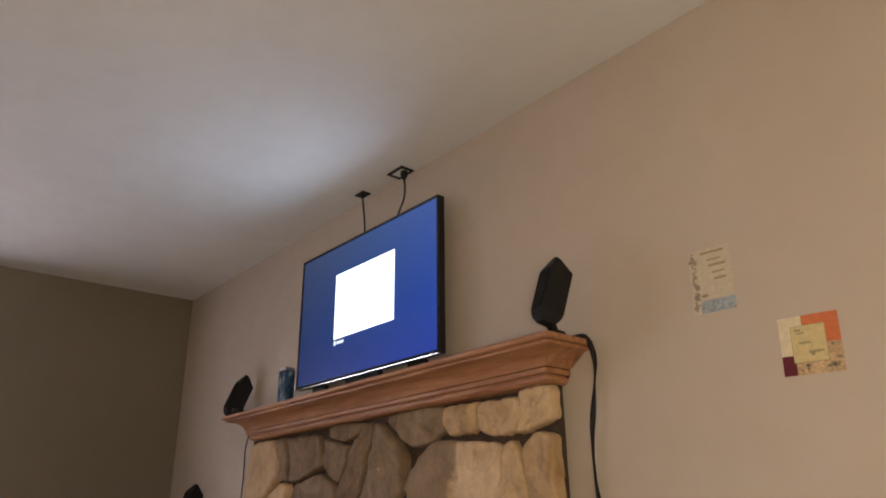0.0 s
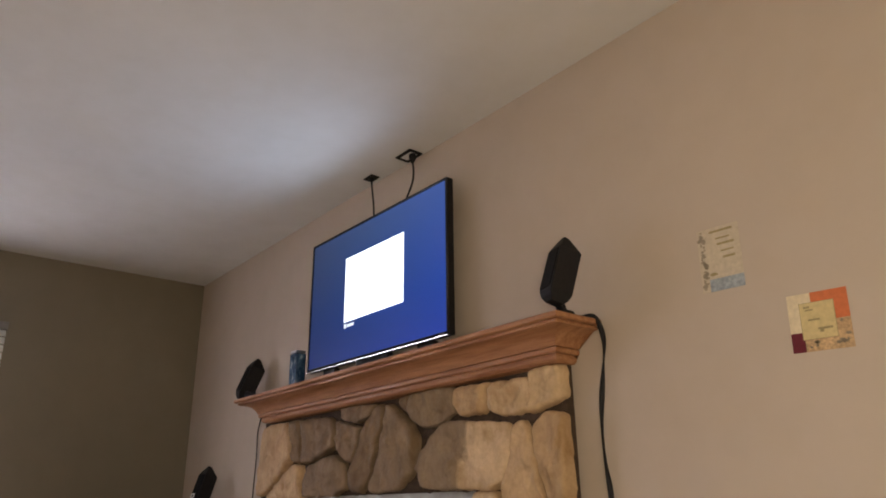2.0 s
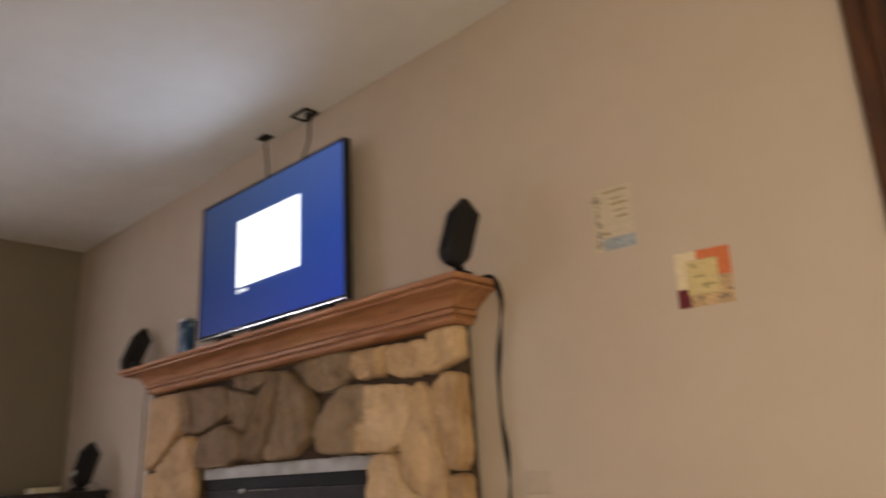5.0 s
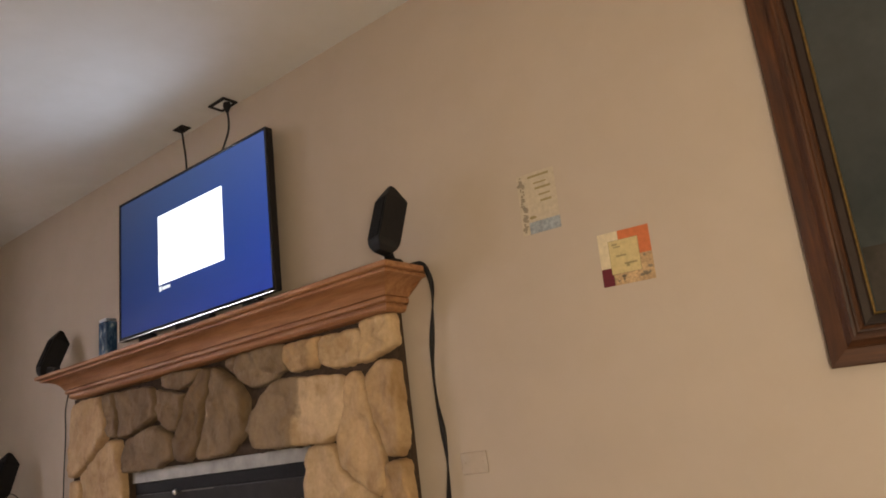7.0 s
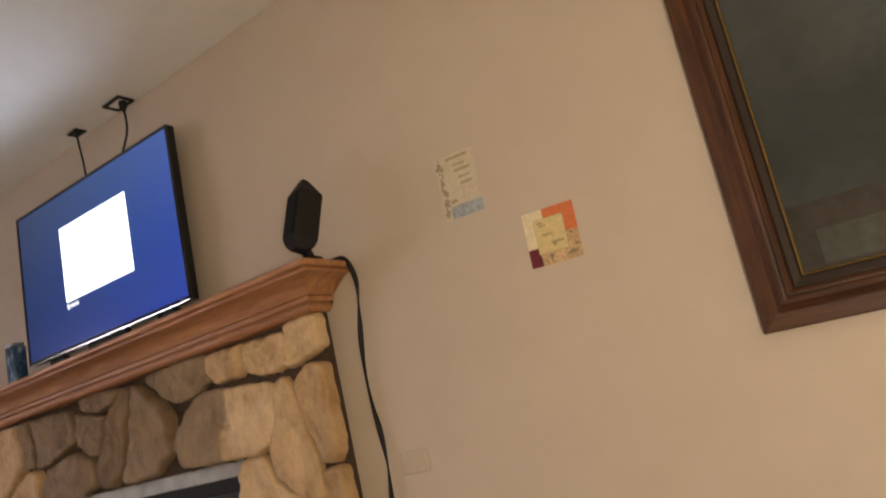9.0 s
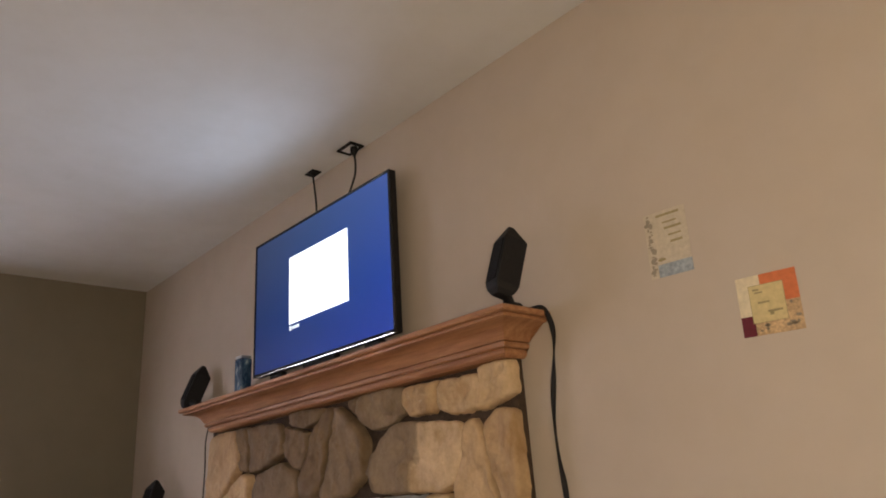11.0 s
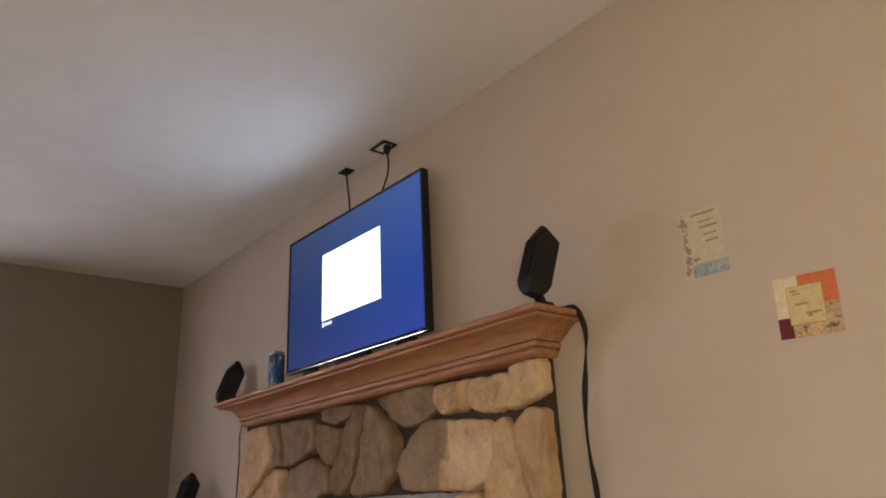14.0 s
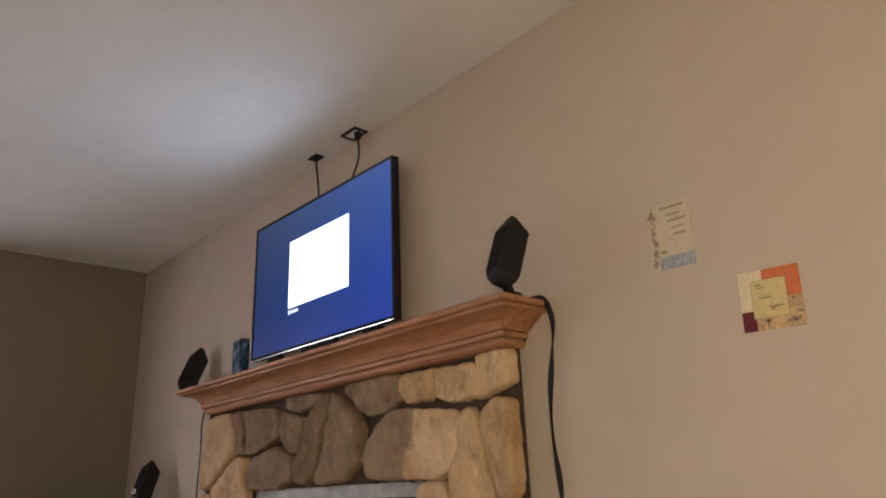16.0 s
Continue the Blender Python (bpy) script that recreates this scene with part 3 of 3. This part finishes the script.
for x in (1.80, 2.50):
    part("stand_foot", abox(x, x + 0.10, TY - 0.002, TY + 0.028, MZ + 0.0125, TZ0 - 0.0050, 0.006), M_IRON, tv)


# ---------------------------------------------------------------- loudspeakers
def speaker(at, turn, tilt, size, label, tag=False, ahead=(0.0, 0.0), sideways=0, hinge=0.039):
    sp = thing("satellite_speaker", at, label, "speaker", "small black satellite speakers", turn)
    sp.matrix_world = sp.matrix_world @ Matrix.Diagonal((size, size, size, 1))
    part("foot", lathe([(0.040, 0.0005), (0.042, 0.006), (0.038, 0.014), (0.018, 0.022), (0.013, 0.040)], 24), M_BLACK, sp, smooth=True)
    tilted = pose(ahead[0], ahead[1], hinge, -tilt, sideways, 0)
    bm = bmesh.new()
    # cabinet: narrower towards the base, with a sloping top
    w, d, h = 0.0365, 0.038, 0.226
    prof = [(0.55, 0.0), (0.84, 0.014), (1.0, 0.032), (1.0, h - 0.049), (0.24, h - 0.002), (0.12, h)]
    rows = [[bm.verts.new((sx * w * s, sy * d * s - (1 - s) * (0.014 if z > 0.1 else -0.006), z)) for sx, sy in ((-1, -1), (1, -1), (1, 1), (-1, 1))] for s, z in prof]
    for a, b in zip(rows, rows[1:]):
        for k in range(4):
            bm.faces.new((a[k], a[(k + 1) % 4], b[(k + 1) % 4], b[k]))
    bm.faces.new(rows[0][::-1])
    bm.faces.new(rows[-1])
    bmesh.ops.bevel(bm, geom=bm.edges[:], offset=0.003, segments=2, profile=0.5, affect="EDGES")
    c = part("cabinet", bm, M_BLACK, sp)
    c.matrix_local = tilted
    g = part("grille", abox(-0.031, 0.031, -0.0420, -0.0395, 0.036, h - 0.056, 0.002), M_CLOTH, sp, "black cloth grille")
    g.matrix_local = tilted
    arm = tube([(0, 0, 0.010), (ahead[0] * 0.25, ahead[1] * 0.25, 0.030), (ahead[0] * 0.8, ahead[1] * 0.8 + 0.004, 0.045), (ahead[0], ahead[1] + 0.006, 0.062)], 0.015, 0.011)
    part("bracket", arm, M_BLACK, sp, smooth=True)
    if tag:
        b = part("label", abox(-0.030, 0.004, -0.0435, -0.0425, 0.040, 0.066), M_WHITE, sp, "small white printed label")
        b.matrix_local = tilted
        q = part("label_mark", abox(-0.020, -0.008, -0.0443, -0.0437, 0.047, 0.059), M_BLACK, sp)
        q.matrix_local = tilted
    return sp


speaker((3.262, -0.118, MZ), -17, 18, 0.97, "small black speaker tilted back at the near mantel corner", ahead=(0.038, -0.049), hinge=0.030)
speaker((1.172, -0.124, MZ), -6, 20, 1.02, "small black speaker tilted back on the mantel end", ahead=(-0.124, -0.016), sideways=7, hinge=0.014)
CT = 0.985
speaker((0.655, -0.160, CT), 10, 18, 0.98, "small black speaker with a white label on a cabinet", True, hinge=0.026)

wire = tagged(mesh_ob("speaker_cable", tube([(3.230, -0.085, 1.527), (3.268, -0.060, 1.530), (3.304, -0.030, 1.532), (3.325, -0.024, 1.500), (3.332, -0.020, 1.445), (3.318, -0.018, 1.365),
              (3.302, -0.018, 1.270), (3.294, -0.016, 1.190), (3.296, -0.016, 1.110), (3.304, -0.016, 1.035), (3.306, -0.016, 0.940), (3.295, -0.016, 0.840), (3.282, -0.014, 0.760), (3.272, -0.012, 0.500), (3.270, -0.012, 0.02)],
              0.0080, 0.0028, lambda s: 0.5 + 2.4 * math.sin(9.0 * s)), M_BLACK, smooth=True), "flat black twisted speaker cable hanging down the wall", "cable")
wire2 = tagged(mesh_ob("speaker_cable", tube([(1.215, -0.060, 1.526), (1.160, -0.040, 1.530), (1.112, -0.022, 1.520), (1.060, -0.012, 1.47), (1.018, -0.010, 1.38), (1.022, -0.010, 1.25), (1.010, -0.010, 1.05), (1.006, -0.010, 0.70), (1.01, -0.010, 0.02)],
              0.0036, 0.0026), M_BLACK, smooth=True), "thin dark speaker wire hanging beside the stone", "cable")
tagged(mesh_ob("speaker_cable", tube([(0.672, -0.130, CT + 0.050), (0.705, -0.100, CT + 0.034), (0.706, -0.072, CT + 0.006), (0.72, -0.050, CT + 0.004), (0.66, -0.04, CT + 0.004)], 0.0022, 0.0022), M_BLACK, smooth=True),
       "thin black wire behind the cabinet speaker", "cable")

# ---------------------------------------------------------------- mantel ornament
vase = thing("candle_jar", (1.574, -0.092, MZ), "square mottled blue glass candle jar on the mantel", "candle jar")
bm = bmesh.new()
box(bm, -0.031, 0.031, -0.028, 0.028, 0.0005, 0.174, 0.006)
part("jar", bm, M_BLUEGLASS, vase)
part("rim", abox(-0.029, 0.029, -0.026, 0.026, 0.1745, 0.188, 0.004), M_SILVER, vase, "shiny silver rim")

# ---------------------------------------------------------------- ceiling cable openings
def cable_plate(at, sx, sy, label, ring):
    pl = thing("cable_plate", at, label, "cable plate", "ceiling cable openings")
    if ring:
        f = 0.013
        for a in ((-sx, sx, -sy, -sy + f), (-sx, sx, sy - f, sy), (-sx, -sx + f, -sy + f, sy - f), (sx - f, sx, -sy + f, sy - f)):
            part("frame", abox(*a, -0.008, -0.0005, 0.001, 1), M_BLACK, pl)
        part("insert", abox(-sx + f, sx - f, -sy + f, sy - f, -0.004, -0.0005), M_WHITE, pl, "white plastic insert")
        p = part("plug", lathe([(0.015, -0.004), (0.016, -0.020), (0.010, -0.034), (0.005, -0.045)], 16), M_BLACK, pl, smooth=True)
        p.matrix_local = pose(0.018, 0.006, 0)
    else:
        part("cover", abox(-sx, sx, -sy, sy, -0.006, -0.0005, 0.002), M_IRON, pl)
        part("grommet", lathe([(0.011, -0.006), (0.011, -0.012), (0.005, -0.018)], 14), M_BLACK, pl, smooth=True)
    return pl


cable_plate((2.401, -0.046, H), 0.052, 0.035, "square black frame with a white insert on the ceiling", True)
cable_plate((2.113, -0.048, H), 0.034, 0.024, "small square black cover plate on the ceiling", False)
tagged(mesh_ob("ceiling_cable", tube([(2.419, -0.040, 2.405), (2.423, -0.038, 2.36), (2.412, -0.034, 2.315), (2.380, -0.030, 2.275), (2.352, -0.028, 2.235), (2.345, -0.026, 2.15)], 0.0042, 0.0042), M_BLACK, smooth=True),
       "black cable dropping from the ceiling behind the television", "cable")
tagged(mesh_ob("ceiling_cable", tube([(2.113, -0.048, 2.425), (2.116, -0.044, 2.37), (2.121, -0.040, 2.31), (2.117, -0.034, 2.25), (2.116, -0.030, 2.15)], 0.0042, 0.0042), M_BLACK, smooth=True),
       "black cable dropping straight from the ceiling plate", "cable")

# ---------------------------------------------------------------- wall decals
def ink(name, colour, rough=0.7, vary=0.1, scale=90):
    return plain(name, colour, rough, 0, vary, scale, 0.05)


I_CREAM, I_ORANGE, I_MAROON = ink("cream_print", (0.72, 0.62, 0.42)), ink("orange_print", (0.62, 0.17, 0.055)), ink("maroon_print", (0.13, 0.010, 0.022))
I_YELLOW, I_BLUE, I_DARK = ink("straw_print", (0.62, 0.50, 0.24)), ink("blue_print", (0.36, 0.40, 0.44), vary=0.25), ink("brown_ink", (0.25, 0.20, 0.135))
I_VINE = ink("faded_vine_ink", (0.33, 0.275, 0.205))
I_OLIVE, I_PALE, I_TAN = ink("olive_ink", (0.33, 0.265, 0.13)), ink("pale_print", (0.58, 0.50, 0.37)), ink("floral_print", (0.56, 0.38, 0.20), vary=0.3, scale=160)


def blob(cx, cz, rx, rz, y, seed):
    """A small flat ink mark with an uneven outline."""
    bm = bmesh.new()
    front, back = [], []
    for k in range(14):
        a = 2 * math.pi * k / 14
        r = 1 + 0.45 * noise.noise(Vector((math.cos(a) * 1.6, math.sin(a) * 1.6, seed * 3.7)))
        x, z = cx + rx * r * math.cos(a), cz + rz * r * math.sin(a)
        front.append(bm.verts.new((x, y, z)))
        back.append(bm.verts.new((x, y + 0.0006, z)))
    bm.faces.new(front)
    bm.faces.new(back[::-1])
    for k in range(14):
        bm.faces.new((front[k], front[(k + 1) % 14], back[(k + 1) % 14], back[k]))
    return bm


def script(parent, cx, cz, w, h, material, y, seed):
    """A line of handwriting too small to read: a plain bar."""
    part("writing", abox(cx - w / 2, cx + w / 2, y, y + 0.0006, cz - h / 2, cz + h / 2), material, parent)


d1 = thing("wall_decal", (3.659, 0, 1.522), "pale square wall decal with writing and a blue band", "wall decal", "wall decals")
d1.matrix_world = d1.matrix_world @ pose(0, 0, 0, 0, 1.8, 0)
W1, H1 = 0.120, 0.175
part("sheet", abox(0.0, W1, -0.0016, -0.0006, 0.034, H1, 0.0004, 1), I_PALE, d1)
part("band", abox(0.024, W1, -0.0018, -0.0006, 0.0, 0.0335, 0.0004, 1), I_BLUE, d1, "mottled blue band")
part("corner", abox(0.0, 0.0235, -0.0016, -0.0006, 0.0, 0.0335, 0.0004, 1), I_PALE, d1)
for cz, cx, w, h in ((0.163, 0.070, 0.066, 0.006), (0.142, 0.073, 0.040, 0.004), (0.126, 0.080, 0.048, 0.006), (0.106, 0.083, 0.036, 0.004), (0.088, 0.086, 0.034, 0.006)):
    script(d1, cx, cz, w, h, I_OLIVE, -0.0024, cx)
rnd = random.Random(4)
for k in range(24):
    part("vine_mark", blob(0.008 + 0.012 * rnd.random(), 0.010 + 0.158 * k / 23.5 + 0.004 * rnd.random(), 0.002 + 0.006 * rnd.random(), 0.002 + 0.005 * rnd.random(), -0.0024, k), I_VINE, d1)
part("vine_mark", blob(0.038, 0.046, 0.010, 0.005, -0.0024, 20), I_OLIVE, d1)

d2 = thing("wall_decal", (3.867, 0, 1.326), "square orange, cream and maroon wall decal with writing", "wall decal", "wall decals")
d2.matrix_world = d2.matrix_world @ pose(0, 0, 0, 0, 2.4, 0)
W2 = 0.1385
part("cream_block", abox(0, 0.40 * W2, -0.0016, -0.0006, 0.335 * W2, W2, 0.0004, 1), I_CREAM, d2)
part("orange_block", abox(0.402 * W2, W2, -0.0016, -0.0006, 0.50 * W2, W2, 0.0004, 1), I_ORANGE, d2, "bright orange block")
part("maroon_block", abox(0, 0.225 * W2, -0.0016, -0.0006, 0, 0.333 * W2, 0.0004, 1), I_MAROON, d2, "dark maroon block")
part("floral_block", abox(0.402 * W2, W2, -0.0016, -0.0006, 0, 0.498 * W2, 0.0004, 1), I_TAN, d2, "beige block with dark leaf marks")
part("floral_block", abox(0.227 * W2, 0.400 * W2, -0.0016, -0.0006, 0, 0.333 * W2, 0.0004, 1), I_TAN, d2)
part("centre_square", abox(0.20 * W2, 0.775 * W2, -0.0026, -0.0017, 0.20 * W2, 0.83 * W2, 0.0004, 1), I_YELLOW, d2, "straw-coloured centre square")
for a in ((0.20, 0.775, 0.20, 0.207), (0.20, 0.775, 0.823, 0.83), (0.20, 0.207, 0.207, 0.823), (0.768, 0.775, 0.207, 0.823)):
    part("border", abox(a[0] * W2, a[1] * W2, -0.0031, -0.0027, a[2] * W2, a[3] * W2), I_OLIVE, d2)
for u, v, w, h in ((0.32, 0.75, 0.10, 0.035), (0.36, 0.70, 0.13, 0.025), (0.42, 0.53, 0.19, 0.030), (0.59, 0.37, 0.24, 0.035), (0.53, 0.33, 0.06, 0.05)):
    script(d2, u * W2, v * W2, w * W2, h * W2, I_OLIVE, -0.0033, u)
for k in range(11):
    u, v = (0.82 + 0.14 * rnd.random(), 0.08 + 0.38 * rnd.random()) if k < 6 else (0.30 + 0.5 * rnd.random(), 0.04 + 0.12 * rnd.random())
    part("leaf_mark", blob(u * W2, v * W2, 0.003 + 0.004 * rnd.random(), 0.002 + 0.003 * rnd.random(), -0.0024, 40 + k), I_DARK, d2)

# ---------------------------------------------------------------- outlet plate
plate = thing("outlet_plate", (3.390, 0, 0.935), "blank wall plate painted over in wall tan", "wall plate")
part("cover", abox(-0.044, 0.044, -0.0042, -0.0005, -0.030, 0.030, 0.003, 5), M_ALMOND, plate, smooth=True)
for x in (-0.030, 0.030):
    s = part("screw", lathe([(0.0035, 0), (0.0035, 0.0008), (0.002, 0.0014)], 12), M_ALMOND, plate)
    s.matrix_local = pose(x, -0.0042, 0, 90, 0, 0)

# ---------------------------------------------------------------- framed picture
PX0, PX1, PZ0, PZ1 = 4.334, 5.29, 1.044, 2.16
pic = thing("framed_picture", (0, 0, 0), "dark picture under glass in a wide walnut frame", "picture")


pic.matrix_world = pose(PX0, 0, PZ0, 0, 1.6, 0) @ pose(-PX0, 0, -PZ0)   # hangs a little crooked


def frame_side(length, profile):
    """A length of frame along x, mitred at both ends; profile: depth into the picture and height off the wall."""
    bm = bmesh.new()
    a = [bm.verts.new((p, -y, p)) for p, y in profile]
    b = [bm.verts.new((length - p, -y, p)) for p, y in profile]
    n = len(profile)
    for k in range(n):
        bm.faces.new((a[k], a[(k + 1) % n], b[(k + 1) % n], b[k]))
    bm.faces.new(a[::-1])
    bm.faces.new(b)
    return bm


PF = [(0.0, 0.002), (0.0, 0.022), (0.003, 0.026), (0.034, 0.030), (0.037, 0.028), (0.040, 0.030), (0.050, 0.041), (0.056, 0.043), (0.061, 0.041), (0.064, 0.037), (0.068, 0.037), (0.074, 0.032), (0.076, 0.026), (0.076, 0.002)]
PB = [(0.0765, 0.002), (0.0765, 0.026), (0.080, 0.027), (0.093, 0.020), (0.0965, 0.016), (0.0965, 0.002)]
PG = [(0.097, 0.002), (0.097, 0.016), (0.0985, 0.0175), (0.1005, 0.016), (0.102, 0.012), (0.102, 0.002)]
PW, PH = PX1 - PX0, PZ1 - PZ0
for prof, nm, mx in ((PF, "moulding", M_FRAMEX), (PB, "dark_fillet", M_FILLET), (PG, "gilt_lip", M_GOLD)):
    for m, ln in ((pose(PX0, 0, PZ0), PW), (pose(PX1, 0, PZ1, 0, 180, 0), PW), (pose(PX0, 0, PZ1, 0, 90, 0), PH), (pose(PX1, 0, PZ0, 0, -90, 0), PH)):
        s = part(nm, frame_side(ln, prof), mx, pic)
        s.matrix_local = m


def picture_material():
    m, nt, bs = shader("dusky_print")
    vec = coords(nt)
    a = noise_tex(nt, vec, 3.0, 4)
    b = noise_tex(nt, vec, 40, 3)
    c = ramp(nt, a, [(0.3, (0.024, 0.031, 0.033)), (0.7, (0.046, 0.057, 0.059))])
    nt.links.new(mix(nt, "MULTIPLY", 0.5, c, ramp(nt, b, [(0.3, (0.75, 0.75, 0.75)), (0.7, (1, 1, 1))])), bs.inputs["Base Color"])
    bs.inputs["Roughness"].default_value = 0.14
    bs.inputs["Coat Weight"].default_value = 0.2
    bs.inputs["Coat Roughness"].default_value = 0.08
    return m


M_PRINT = picture_material()
# flat greys for the reflection painted low over the print
M_REFLECT_GREY = plain("grey_reflection", (0.062, 0.065, 0.058), 0.2, 0, 0.2, 30, 0.02)
M_REFLECT_DARK = plain("dark_reflection", (0.045, 0.040, 0.036), 0.2, 0, 0.2, 30, 0.02)
part("print", abox(PX0 + 0.1015, PX1 - 0.1015, -0.008, -0.003, PZ0 + 0.1015, PZ1 - 0.1015), M_PRINT, pic, "dusky grey-olive print")
# room reflection in the glass, painted as thin flat shapes
part("reflection_shape", abox(PX0 + 0.1045, PX1 - 0.1045, -0.0092, -0.0085, PZ0 + 0.1045, PZ0 + 0.235), M_REFLECT_DARK, pic)
part("reflection_shape", abox(4.478, 5.10, -0.0102, -0.0095, PZ0 + 0.109, PZ0 + 0.178), M_REFLECT_GREY, pic, "pale grey reflection painted low over the print")
part("reflection_shape", abox(4.500, 5.08, -0.0110, -0.0105, PZ0 + 0.113, PZ0 + 0.162), M_REFLECT_GREY, pic)

# ---------------------------------------------------------------- corner cabinet
cab = thing("low_cabinet", (0.03, -0.03, 0), "black wooden cabinet standing in the corner", "cabinet")
CW, CD = 0.690, 0.80
part("body", abox(0, CW, -CD + 0.02, -0.002, 0.04, CT - 0.0245, 0.004), M_CABINET, cab)
part("top_board", abox(-0.004, CW + 0.015, -CD - 0.005, 0.0, CT - 0.024, CT - 0.0005, 0.006), M_CABINET, cab)
part("plinth", abox(0.02, CW - 0.02, -CD + 0.05, -0.02, 0.0, 0.0395), M_CABINET, cab)
for x0 in (0.006, CW / 2 + 0.003):
    dr = part("door", abox(x0, x0 + CW / 2 - 0.009, -CD, -CD + 0.0195, 0.06, CT - 0.16, 0.003), M_CABINET, cab)
    part("handle", abox(x0 + 0.2, x0 + 0.28, -CD - 0.018, -CD - 0.0005, CT - 0.23, CT - 0.22, 0.003), M_SILVER, dr)
part("drawer", abox(0.006, CW - 0.006, -CD, -CD + 0.0195, CT - 0.154, CT - 0.030, 0.003), M_CABINET, cab)
bx = thing("paper_box", (0.505, -0.275, CT), "small cream cardboard box on the black cabinet", "box")
part("carton", abox(-0.052, 0.052, -0.062, 0.062, 0.0005, 0.020, 0.002), M_PAPER, bx)
part("lid", abox(-0.054, 0.054, -0.064, 0.064, 0.0205, 0.028, 0.002), M_PAPER, bx)

# ---------------------------------------------------------------- the lamp behind the viewer
tab = thing("side_table", (5.10, -2.05, 0), "dark wooden round side table", "table")
part("tabletop", lathe([(0.24, 0.59), (0.25, 0.597), (0.25, 0.613), (0.24, 0.62)], 40), M_TABLE, tab)
for k in range(3):
    a = 2 * math.pi * k / 3
    lg = part("leg", lathe([(0.014, 0.0), (0.022, 0.5895)], 12), M_TABLE, tab)
    lg.matrix_local = pose(0.15 * math.cos(a), 0.15 * math.sin(a), 0)
tl = thing("table_lamp", (5.10, -2.05, 0.62), "lit table lamp with a bare round bulb", "lamp")
part("base", lathe([(0.075, 0.0005), (0.08, 0.01), (0.03, 0.03), (0.04, 0.06), (0.02, 0.085), (0.015, 0.098)], 24), M_BRASS, tl, smooth=True)
